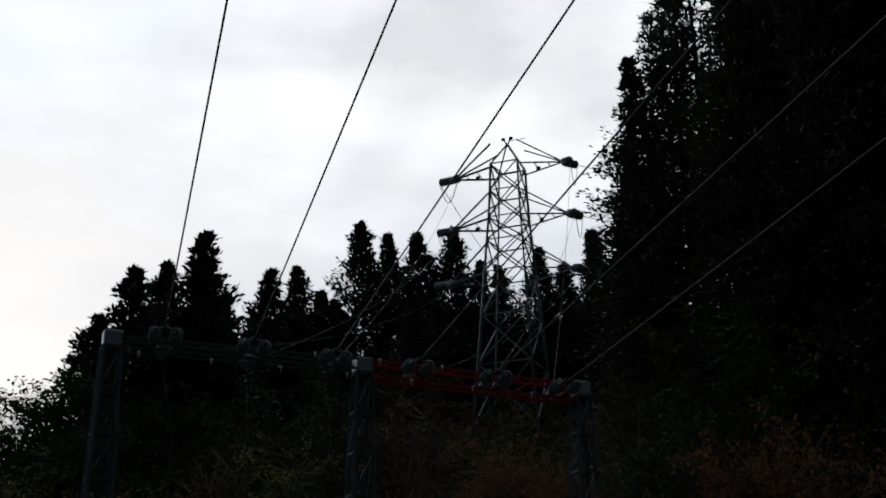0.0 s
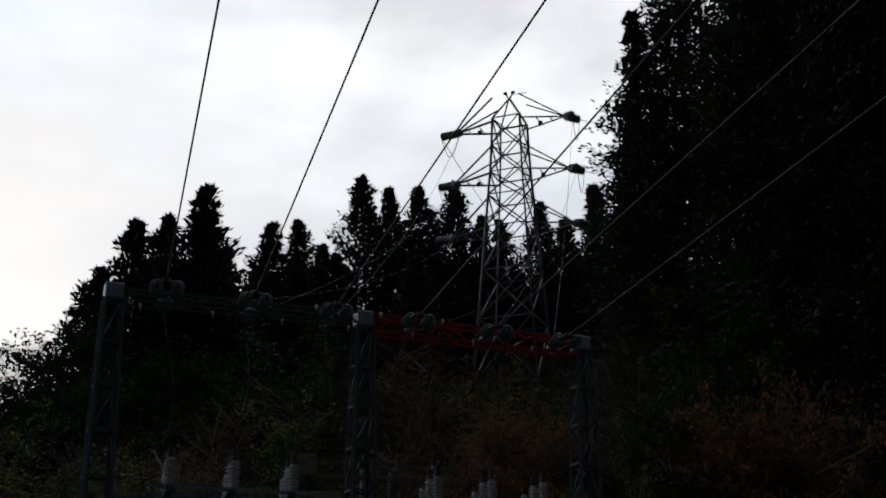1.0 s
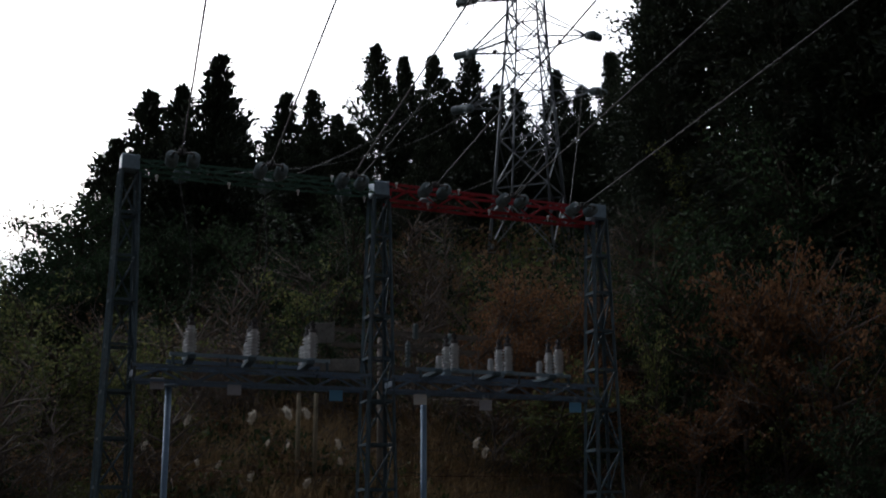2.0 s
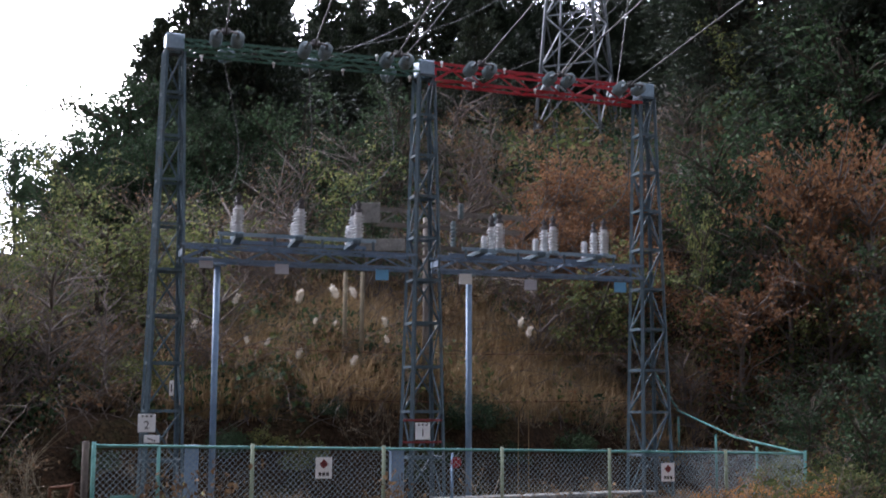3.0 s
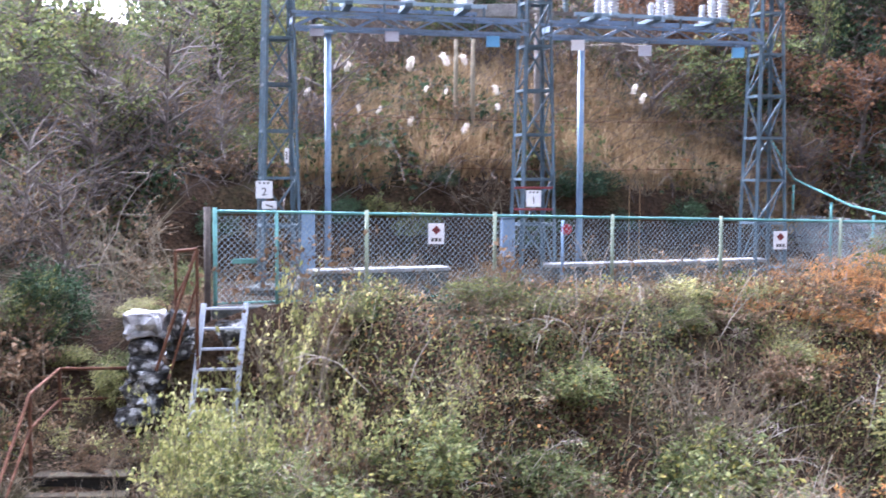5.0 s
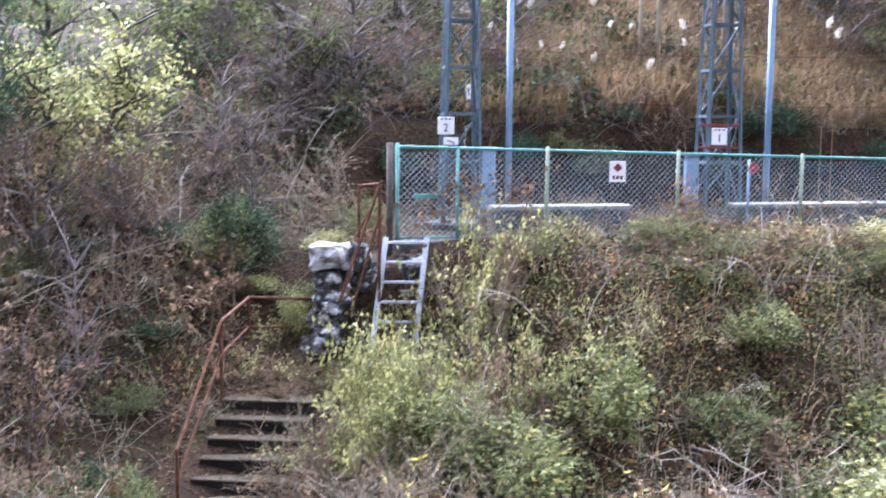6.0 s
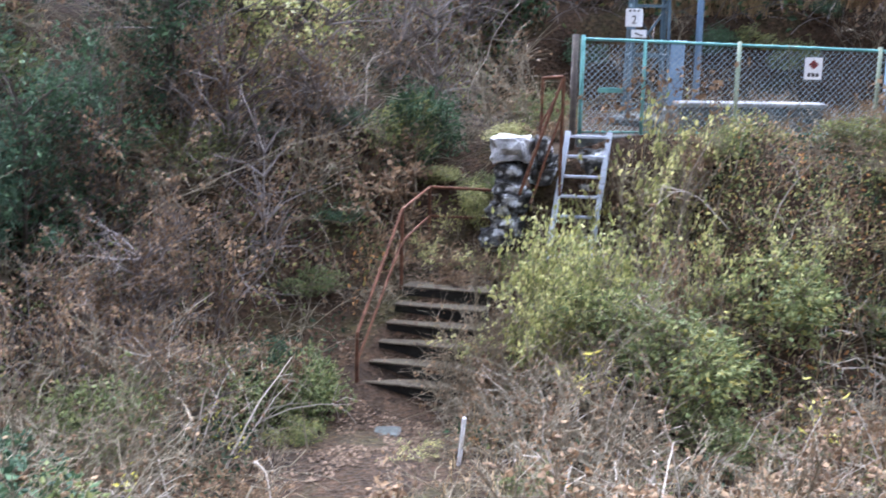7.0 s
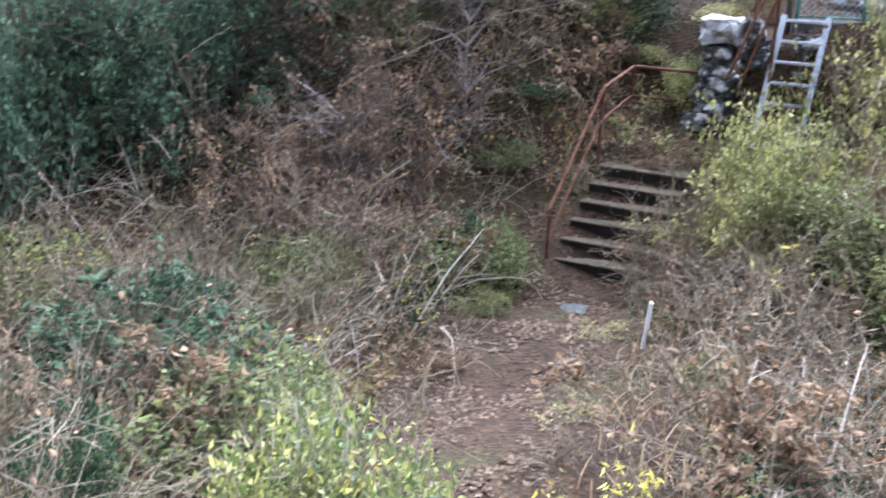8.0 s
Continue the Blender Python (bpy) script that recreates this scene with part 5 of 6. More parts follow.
for x, y, h, w, kind in ((-5.4, 12.45, 1.0, 0.8, bare_bush), (-5.45, 13.05, 1.05, 0.8, bare_bush), (-5.55, 12.55, 1.0, 1.0, bare_bush), (-5.5, 13.3, 1.0, 0.9, bare_bush), (-5.5, 12.95, 0.95, 1.0, light_sapling), (-5.3, 12.2, 0.85, 1.0, bare_bush), (-5.15, 12.6, 0.9, 1.0, brown_bush), (-5.2, 11.9, 0.7, 1.0, cane_bush)):
    plant(kind, x, y, h, w)
# low growth round the landing and behind the rail
for x, y, top, w, kind in ((-7.35, 15.6, -0.75, 1.0, light_bush), (-6.95, 15.1, -0.75, 0.8, light_sapling), (-6.5, 15.2, -0.85, 0.8, light_sapling), (-6.75, 15.45, -0.55, 1.0, light_bush), (-7.5, 14.9, -0.9, 1.0, brown_bush), (-6.3, 15.5, -0.4, 0.8, green_bush), (-6.75, 15.7, -0.95, 0.9, green_bush), (-6.6, 16.3, -0.1, 1.1, light_bush), (-7.4, 16.6, -0.2, 1.3, bare_bush), (-5.9, 16.2, 0.35, 0.9, brown_bush), (-6.2, 16.9, 0.6, 1.2, green_bush), (-7.9, 15.6, -0.6, 1.2, dark_bush),
                           (-8.3, 16.8, 0.2, 1.5, dark_bush), (-7.0, 17.6, 0.7, 1.5, brown_bush), (-8.2, 14.3, -1.0, 1.2, dark_bush), (-8.0, 13.2, -1.55, 1.0, green_bush), (-8.9, 15.4, -0.3, 1.6, dark_bush), (-8.9, 13.2, -0.9, 1.5, brown_bush), (-9.6, 14.2, -0.4, 1.6, dark_bush), (-9.4, 12.2, -1.2, 1.4, bare_bush), (-10.3, 12.9, -0.5, 1.6, brown_bush), (-5.75, 14.5, -1.35, 0.8, green_bush)):
    plant_to(kind, x, y, top, w)
for a, d, top, w in ((-46, 15.4, 0.9, 2.2), (-50, 14.6, 0.9, 2.4), (-54, 14.0, 0.8, 2.4), (-42.5, 16.2, 1.1, 2.0), (-58, 13.4, 0.8, 2.4), (-48, 17.6, 2.3, 2.8), (-53, 17.4, 2.3, 2.8)):
    plant_to(evergreen_mass, *polar(a, d), top, w)
plant_to(brown_bush, -3.3, 13.7, -0.6, 1.5)
plant_to(light_sapling, -4.2, 15.75, 0.55, 1.3)
plant_to(light_sapling, -3.9, 15.9, 0.35, 1.2)
plant_to(light_sapling, -4.55, 15.55, 0.15, 1.0)
plant_to(light_sapling, -3.3, 16.1, 0.2, 1.0)
plant_to(bare_bush, -3.85, 15.5, 0.55, 1.1)
plant_to(brown_bush, -3.5, 15.7, 0.15, 1.2)
for a, d, e, kind, w in ((-15.6, 15.9, -4.9, light_sapling, 1.1), (-14.6, 15.9, -4.6, light_sapling, 1.2), (-13.2, 16.1, -5.0, brown_bush, 1.0), (-12.2, 16.2, -5.4, green_bush, 0.8),
                         (-5.4, 17.6, -3.2, brown_bush, 0.7), (-3.7, 17.8, -4.6, brown_bush, 0.8), (-6.4, 17.4, -5.2, bare_bush, 0.9), (-14.8, 15.2, -6.2, bare_bush, 1.2)):
    x, y = polar(a, d)
    plant_to(kind, x, y, EYE.z + d * math.tan(radians(e)), w)
for k in range(26):
    s, o = 0.1 + 0.36 * k + RNG.uniform(-0.15, 0.15), RNG.uniform(0.7, 1.5)
    p = fence_point(s) - FENCE_N * o
    if by_stones(p.x, p.y):
        continue
    plant_to(RNG.choices((bare_bush, brown_bush, green_bush, light_bush), (6, 4, 1.5, 1.5))[0], p.x, p.y, RNG.uniform(-0.1, 0.42) - 0.12 * o, 1.35)
plant(dark_bush, -7.75, 11.7, 0.7, 1.1)
for x, y, h, kind in ((-6.6, 14.35, 0.4, brown_bush), (-6.2, 14.6, 0.45, light_sapling), (-6.05, 14.15, 0.35, bare_bush), (-6.9, 14.5, 0.5, light_sapling), (-6.4, 13.95, 0.3, brown_bush), (-7.3, 14.2, 0.6, brown_bush), (-7.2, 13.4, 0.5, bare_bush),
                      (-6.75, 10.7, 0.35, green_bush), (-6.6, 9.9, 0.4, bare_bush), (-5.35, 10.9, 0.3, light_sapling), (-5.1, 11.4, 0.4, bare_bush), (-6.2, 9.2, 0.35, brown_bush), (-4.75, 9.6, 0.35, bare_bush), (-4.45, 8.8, 0.3, light_sapling), (-5.9, 8.2, 0.4, bare_bush), (-4.2, 8.0, 0.35, bare_bush)):
    plant(kind, x, y, h, 1.3)
for a, d, h in ((-43, 13.5, 1.7), (-40, 14.0, 1.9), (-37, 14.6, 2.0), (-41.5, 15.5, 2.0), (-36, 16.8, 2.1), (-31.5, 17.4, 1.7), (-38.5, 12.8, 1.4)):
    plant(brown_thicket, *polar(a, d), h, 0.85)
plant_to(green_bush, -7.0, 11.35, -1.95, 1.5)
plant(green_bush, -7.7, 11.0, 0.9, 1.2)
plant(green_bush, -8.2, 10.4, 0.8, 1.2)
plant_to(broad_bush, -4.55, 5.75, -1.40, 1.5)
plant_to(broad_bush, -4.05, 5.75, -1.65, 1.1)
plant_to(broad_bush, -4.95, 5.35, -1.55, 1.4)
plant_to(broad_bush, -5.3, 6.1, -1.75, 1.0)
plant_to(dark_bush, -6.2, 4.6, -1.55, 1.1)
for x, y, h, kind in ((-5.5, 14.45, 0.7, bare_bush), (-5.85, 14.35, 0.5, brown_bush), (-5.6, 14.2, 0.5, light_sapling), (-6.35, 14.75, 0.5, bare_bush)):
    plant(kind, x, y, h, 0.9)
plant(bare_bush, -4.85, 12.5, 1.15, 1.0)
plant(bare_bush, -5.0, 13.2, 1.0, 0.9)
plant(pale_bush, -4.3, 11.6, 1.2, 1.1)
plant(bare_bush, -4.2, 11.4, 1.1, 1.1)
plant(green_bush, -3.8, 10.3, 0.55, 1.1)
plant(bare_bush, -3.2, 9.6, 0.9, 1.2)
plant(pale_bush, -2.8, 9.0, 0.9, 1.2)
plant(bare_bush, -3.3, 7.9, 0.7, 1.0)
for x, y, h in ((-3.95, 5.6, 1.15), (-4.7, 5.5, 1.25), (-3.3, 7.2, 0.9), (-3.15, 7.6, 0.8), (-6.9, 10.0, 0.55), (-3.6, 12.2, 1.0), (-7.6, 10.0, 0.7), (-1.5, 13.0, 1.1), (-7.3, 8.3, 0.9)):
    plant(yellow_bush, x, y, h)

# the bank below the fence
n = 0
while n < 88:
    u, v = RNG.uniform(0.5, 18.0), RNG.uniform(8.0, 15.9)
    x, y = 0.860 * u - 0.510 * v, 0.510 * u + 0.860 * v
    d = math.hypot(x, y)
    a = math.degrees(math.atan2(x, y))
    cap = EYE.z - math.tan(radians(7.0 + RNG.uniform(0, 2.2))) * d - height(x, y)
    if -11.0 < a < -7.0:
        cap = min(cap, EYE.z - math.tan(radians(8.4)) * d - height(x, y))
    if a < -15.5:
        cap = min(cap, EYE.z - math.tan(radians(10.6)) * d - height(x, y))
    h = min(RNG.uniform(0.7, 1.5), cap)
    wide = RNG.uniform(1.0, 1.4) * (1.4 if h < 0.6 else 1.0)
    if by_stake(x, y) or h < 0.26 or off_path(x, y) < 0.85 + 0.42 * h * wide + (0.35 if a < -16 and d > 14.2 else 0):
        continue
    pick = RNG.choices((bare_bush, brown_bush, green_bush, light_bush, pale_bush, fern_bush), (7, 5, 7, 3.2, 1.2, 1.8 if u > 9 else 0))[0]
    if d < 12.3 and pick in (green_bush, light_bush):
        pick = RNG.choice((bare_bush, bare_bush, cane_bush, brown_bush))
    plant(pick, x, y, h, wide)
    n += 1
# long canes that arch over the bank and the brush beside the path
n = 0
while n < 50:
    if n < 40:
        u, v = RNG.uniform(1.5, 16.0), RNG.uniform(9.0, 15.4)
        x, y = 0.860 * u - 0.510 * v, 0.510 * u + 0.860 * v
    else:
        x, y = polar(RNG.uniform(-56, -28), RNG.uniform(7.5, 14))
    if off_path(x, y) < 1.3 or by_stake(x, y) or by_stones(x, y):
        continue
    plant(cane_bush, x, y, RNG.uniform(0.9, 1.5), RNG.uniform(0.9, 1.2))
    n += 1
# brush that hangs over the face of the bank
for k in range(24):
    o = RNG.uniform(1.0, 2.4)
    p = fence_point(-0.2 + 0.42 * k) - FENCE_N * o
    if not by_stones(p.x, p.y):
        plant_to(RNG.choices((bare_bush, brown_bush, green_bush, cane_bush, light_sapling), (5, 4, 2, 2, 2))[0], p.x, p.y, 0.15 - 0.42 * o + RNG.uniform(-0.15, 0.15), 1.3)
# low growth right under the fence
for _ in range(20):
    s, o = RNG.uniform(-0.6, 9.6), RNG.uniform(0.45, 1.0)
    p = fence_point(s) - FENCE_N * o
    if by_stones(p.x, p.y):
        continue
    plant(RNG.choices((bare_bush, brown_bush, light_bush, green_bush), (5, 5, 1, 1))[0], p.x, p.y, RNG.uniform(0.3, 0.55), 1.7)
# weeds inside the yard
for _ in range(18):
    s, o = RNG.uniform(-1.6, 9.4), RNG.uniform(0.3, 3.6)
    p = fence_point(s) + FENCE_N * o
    plant(RNG.choices((brown_bush, bare_bush), (5, 4))[0], p.x, p.y, RNG.uniform(0.25, 0.6), 1.8)

# withered ferns before the east half of the fence
for _ in range(16):
    s, o = RNG.uniform(5.2, 9.8), RNG.uniform(0.6, 2.2)
    p = fence_point(s) - FENCE_N * o
    plant(fern_bush, p.x, p.y, RNG.uniform(0.4, 0.75) * (1.2 if s > 7.5 else 0.7), 1.3)

# brush on the slope west of the path
n = 0
while n < 85:
    a, d = RNG.uniform(-62, -21), RNG.uniform(6.5, 21)
    x, y = polar(a, d)
    cap = 9.0
    if a > -31 and d < 16.5:
        cap = EYE.z - math.tan(radians(15.5)) * d - height(x, y)
    if d < 11.5:
        cap = min(cap, EYE.z - math.tan(radians(12.5 + RNG.uniform(0, 5))) * d - height(x, y))
    h = min(RNG.uniform(0.7, 1.5), cap)
    wide = RNG.uniform(0.95, 1.35)
    if h < 0.3 or off_path(x, y) < 0.9 + 0.42 * h * wide or (x > -7.6 and 8 < y < 16.4 and x < -4) or (x > -5.6):
        continue
    pick = RNG.choices((bare_bush, brown_bush, dark_bush, green_bush, pale_bush), (11, 3.5, 3.5 if (a < -34 and d > 14) else 0.8, 3.5, 1.2))[0]
    plant(pick, x, y, h, wide)
    n += 1
# fine-twigged bushes in a drift beside the path
for _ in range(22):
    x, y = polar(RNG.uniform(-51, -35), RNG.uniform(9.0, 13.0))
    if off_path(x, y) > 1.6:
        plant(bare_bush, x, y, RNG.uniform(1.0, 1.5), RNG.uniform(0.75, 0.95))
# taller growth further up that slope
for a, d, kind, s in ((-32.6, 18.5, vine_tree, 0.75), (-34.2, 17.5, vine_tree, 0.7), (-30.5, 20, olive_tree, 0.7), (-36.0, 18.2, vine_tree, 0.62), (-35.5, 16.5, bare_tree, 0.75), (-38, 17, green_tree, 0.6), (-41, 15.5, green_tree, 0.55), (-44.5, 15, green_tree, 0.6), (-48, 14, green_tree, 0.6), (-52, 14, green_tree, 0.6),
                      (-36.5, 19, green_tree, 0.7), (-40, 19, green_tree, 0.75), (-45, 19, green_tree, 0.8), (-33.5, 15.6, bare_tree, 0.6), (-39.5, 14.2, bare_tree, 0.5), (-31, 17.4, bare_tree, 0.65), (-27.5, 19.5, bare_tree, 0.7), (-25.2, 19.0, bare_tree, 0.6), (-24, 21.5, bare_tree, 0.7), (-28.5, 22.5, olive_tree, 0.75), (-34.5, 22, olive_tree, 0.8), (-26, 24, bare_tree, 0.8), (-22.5, 22.5, bare_tree, 0.62), (-20.5, 23.5, bare_tree, 0.7), (-18.8, 22, bare_tree, 0.5)):
    x, y = polar(a, d)
    plant(kind, x, y, s, RNG.uniform(1.0, 1.25))

# the slope straight behind the yard
n = 0
while n < 64:
    a, d = RNG.uniform(-19, 8), RNG.uniform(21.2, 29.5)
    x, y = polar(a, d)
    u, v = 0.860 * x + 0.510 * y, -0.510 * x + 0.860 * y
    if v < 21.3 and u < U_RIGHT + 1:
        continue
    plant(RNG.choices((brown_bush, bare_bush, green_bush), (5, 6, 0.6))[0], x, y, RNG.uniform(0.5, 1.0), RNG.uniform(1.3, 1.8))
    n += 1
def slope_trees(count, az0, az1, d0, d1, kinds, weights, size):
    done = 0
    while done < count:
        a, d = RNG.uniform(az0, az1), RNG.uniform(d0, d1)
        x, y = polar(a, d)
        u, v = 0.860 * x + 0.510 * y, -0.510 * x + 0.860 * y
        if v < 21.5 and u < U_RIGHT + 1.2:
            continue
        if 0.0 < a < 6.0 and d > 30 and height(x, y) + 4.0 * size > EYE.z + d * math.tan(radians(12.6)):
            continue
        plant(RNG.choices(kinds, weights)[0], x, y, RNG.uniform(0.75, 1.15) * size, RNG.uniform(1.05, 1.4))
        done += 1


slope_trees(20, -27, -14, 22, 30, (olive_tree, bare_tree, green_tree), (4, 4, 2), 0.72)
slope_trees(14, -22, -8, 30, 41, (green_tree, olive_tree, bare_tree), (5, 3, 4), 0.95)
slope_trees(22, -14, 4, 26.5, 33, (green_tree, bare_tree, olive_tree), (1.5, 10, 2), 0.75)
slope_trees(15, -12, 8, 33, 41, (green_tree, bare_tree), (3, 7), 0.9)
slope_trees(9, 1.5, 6.5, 28.5, 33, (russet_tree, bare_tree), (6, 2), 0.8)
slope_trees(5, 4.5, 9.0, 25.0, 29, (bare_tree, green_tree), (4, 1), 0.6)
slope_trees(15, 9.5, 19, 25.5, 33, (russet_tree, olive_tree, bare_tree, green_tree), (0.7, 1.5, 6, 3), 0.8)
slope_trees(12, 9, 24, 31, 39, (green_tree, olive_tree), (6, 2), 1.0)
slope_trees(12, 11, 24, 20, 25, (olive_tree, green_tree, bare_tree), (1, 5, 2), 0.5)
slope_trees(9, 3.0, 9.5, 31, 38, (bare_tree, green_tree, russet_tree), (5, 3, 2), 0.8)
# dark growth in the shade of the cut bank
for k in range(16):
    p = fence_point(-1.2 + 0.72 * k) + FENCE_N * RNG.uniform(4.2, 4.6)
    plant(RNG.choices((dark_bush, bare_bush, green_bush), (4, 2, 1))[0], p.x, p.y, RNG.uniform(0.4, 0.8), 1.3)
# the large russet crowns on the east slope
for a, d, e, w in ((12.9, 29, 13.0, 0.75), (14.8, 29.5, 13.5, 0.8), (16.9, 29, 12.5, 0.8)):
    x, y = polar(a, d)
    plant(russet_tree, x, y, min(1.5, max(0.5, (EYE.z + d * math.tan(radians(e)) - height(x, y)) / 3.6)), w)
# a bright evergreen between the russet crowns
x, y = polar(9.3, 29)
plant(olive_tree, x, y, 0.95, 0.55)
for _ in range(26):
    a, d = RNG.uniform(10.5, 23), RNG.uniform(17.5, 24)
    x, y = polar(a, d)
    if 0.860 * x + 0.510 * y > U_RIGHT + 0.4:
        plant(RNG.choices((bare_bush, green_bush, brown_bush), (5, 3, 3))[0], x, y, RNG.uniform(0.8, 1.4), 1.3)

# cedars along the ridge: azimuth, distance and the elevation of the tip
RIDGE = [(-15.6, 46, 19.6), (-12.3, 46, 21.5), (-11.4, 47, 20.6), (-13.6, 48, 20.0), (-10.6, 50, 18.6), (-8.9, 52, 20.0), (-7.0, 54, 20.4), (-6.0, 56, 19.2), (-3.7, 58, 22.3), (-2.5, 59, 21.8), (-4.9, 58, 18.8),
         (-1.1, 60, 21.9), (0.4, 60, 22.2), (1.6, 61, 20.6), (3.2, 62, 20.4), (5.0, 62, 21.1), (6.4, 61, 20.3), (7.7, 59, 21.7), (8.6, 57, 21.4), (-17.9, 42, 16.6), (-16.7, 44, 17.4), (-19.3, 40, 14.2), (-20.8, 40, 13.9), (-22.5, 42, 13.6), (-25, 42, 13.5), (-28, 42, 14.0)]
for a, d, e in ((-20.2, 37, 11.5), (-18.9, 38, 12.5), (-17.6, 37, 13.0), (-16.4, 38, 14.0), (-15.0, 40, 15.0), (-21.5, 37, 11.5), (-13.8, 41, 15.5), (-12.6, 42, 16.0)):
    RIDGE.append((a, d, e))
for k in range(17):
    a = -13.0 + k * 1.4
    RIDGE.append((a + RNG.uniform(-0.5, 0.5), RNG.uniform(53.5, 57) if -1 < a < 8 else RNG.uniform(48, 57), 16.5 + 0.10 * (a + 15) + RNG.uniform(-1.3, 1.2)))
for a, d, e in ((0.2, 57, 18.4), (1.4, 58, 17.9), (2.6, 57, 18.6), (3.9, 58, 18.0), (5.2, 57, 18.8), (6.6, 56, 18.5), (7.6, 55, 19.0), (-12.9, 50, 17.8), (-10.9, 51, 17.4), (-8.4, 53, 17.9), (-5.9, 54, 18.0)):
    RIDGE.append((a, d, e))
for a, d, e in RIDGE:
    x, y = polar(a, d)
    g = height(x, y)
    tip = EYE.z + d * math.tan(radians(e + 0.1))
    if a < -12 and e < 17:
        ridge_tree.put(x, y, g - 0.2, max(0.3, (tip - g) / 9.3), RNG.uniform(0, 360), 1.25)
        continue
    cedar.put(x, y, g - 0.2, max(0.35, (tip - g) / 11.0), RNG.uniform(0, 360), RNG.uniform(0.85, 1.15) * (1.25 if tip - g < 8 else 1.0))
# the tall stand on the east side
STAND = [(9.7, 41, 26.0), (10.4, 40, 30.0), (11.3, 41, 31.5), (12.5, 41, 34.5), (13.8, 41, 36.5), (19.9, 40, 35), (25.8, 40, 36), (16.8, 41, 34), (22.0, 41, 36), (28.5, 38, 36), (11.6, 40, 31.5), (12.9, 39, 33.0), (14.4, 38, 33.2), (16.0, 37, 33.5), (17.6, 38, 34.5), (19.2, 36, 34.5), (21.0, 38, 35.5), (22.8, 36, 36.0), (24.8, 37, 36.0), (27, 38, 36.0), (20.5, 43, 34), (23.5, 43, 34), (10.0, 46, 24.5), (11.2, 47, 27)]
for k in range(9):
    STAND.append((9.8 + 1.7 * k, 45.0 + 1.5 * (k % 3), 20.5 if 0 < k < 4 else (25.0 if k == 0 else 34.0)))
for k in range(8):
    STAND.append((11.0 + 2.2 * k, 49.0 + k % 2, 24.0 if k < 2 else 30.0))
for a, d, e in STAND:
    x, y = polar(a, d)
    g = height(x, y)
    tip = EYE.z + d * math.tan(radians(e))
    (thin_cedar if 11.0 < a < 15.5 else tall_cedar).put(x, y, g - 0.2, (tip - g) / 20.0, RNG.uniform(0, 360), RNG.uniform(0.95, 1.15))

# unseen cedars added on the hill behind the camera, to darken light from there
for _ in range(5):
    a, d = RNG.uniform(105, 255), RNG.uniform(20, 40)
    x, y = polar(a, d)
    tall_cedar.put(x, y, height(x, y) - 0.3, RNG.uniform(0.7, 1.0), RNG.uniform(0, 360), 1.4)


# ---------------------------------------------------------------- grass and litter
def grass(name, spots, blade_len, mat, label, arch=0.5, width=0.012):
    """Arching blades of three segments each, in one mesh."""
    rng = np.random.default_rng(len(spots))
    c = np.array(spots)
    n = len(c)
    a = rng.uniform(0, 2 * math.pi, n)
    out = np.stack([np.cos(a), np.sin(a), np.zeros(n)], 1)
    side = np.stack([-np.sin(a), np.cos(a), np.zeros(n)], 1) * width
    ln = (blade_len * rng.uniform(0.5, 1.3, n))[:, None]
    k = arch * rng.uniform(0.2, 1.2, n)[:, None]
    upv = np.array([[0, 0, 1.0]])
    rows_ = []
    for t, w in ((0, 1.0), (0.4, 0.9), (0.75, 0.6), (1.0, 0.08)):
        p = c + upv * ln * (t - 0.55 * k * t * t) + out * ln * k * t * t
        rows_ += [p + side * w, p - side * w]
    v = np.stack(rows_, 1).reshape(-1, 3)
    i = np.arange(n)[:, None] * 8
    f = np.concatenate([i + np.array([[0, 1, 3, 2]]), i + np.array([[2, 3, 5, 4]]), i + np.array([[4, 5, 7, 6]])], 0)
    return tagged(new(name, mesh_of(name, v, f, mat)), label, "grass", kind="stuff")


rg = np.random.default_rng(77)
spots = []
while len(spots) < 23000:
    a, d = rg.uniform(-16, 9), rg.uniform(21.2, 28.5)
    x, y = polar(a, d)
    u, v = 0.860 * x + 0.510 * y, -0.510 * x + 0.860 * y
    if v > 21.0 and noise.noise((x * 0.9, y * 0.9, 5)) > -0.4:
        spots.append((x, y, height(x, y) - 0.03))
grass("dry_slope_grass", spots, 0.75, STRAW, "tall dry straw-brown grass on the slope behind the yard", 0.8, 0.012)
spots = []
while len(spots) < 4500:
    u, v = rg.uniform(0.5, 17.5), rg.uniform(8.5, 16.2)
    x, y = 0.860 * u - 0.510 * v, 0.510 * u + 0.860 * v
    if off_path(x, y) > 1.05:
        spots.append((x, y, height(x, y) - 0.03))
grass("dry_bank_grass", spots, 0.42, STRAW, "dry grass and stalks on the bank below the fence", 0.7, 0.008)
spots = []
while len(spots) < 3000:
    a, d = rg.uniform(-60, -36), rg.uniform(6.5, 10.5)
    x, y = polar(a, d)
    if off_path(x, y) > 1.1:
        spots.append((x, y, height(x, y) - 0.03))
grass("dry_side_grass", spots, 0.45, STRAW, "dry stalks among the brush west of the path", 0.7, 0.008)



# a low tangle that covers the soil: leaves of several plants in patches, and arching bramble stems
def bank_spot(r):
    u, v = r.uniform(0.3, 18.0), r.uniform(7.5, 15.95)
    return 0.860 * u - 0.510 * v, 0.510 * u + 0.860 * v


def face_spot(r):
    u, v = r.uniform(4.6, 16.5), r.uniform(13.4, 15.93)
    return 0.860 * u - 0.510 * v, 0.510 * u + 0.860 * v


def west_spot(r):
    return polar(r.uniform(-62, -20.5), r.uniform(6.3, 22))


def slope_spot(r):
    return polar(r.uniform(-29, 27), r.uniform(20.8, 36))


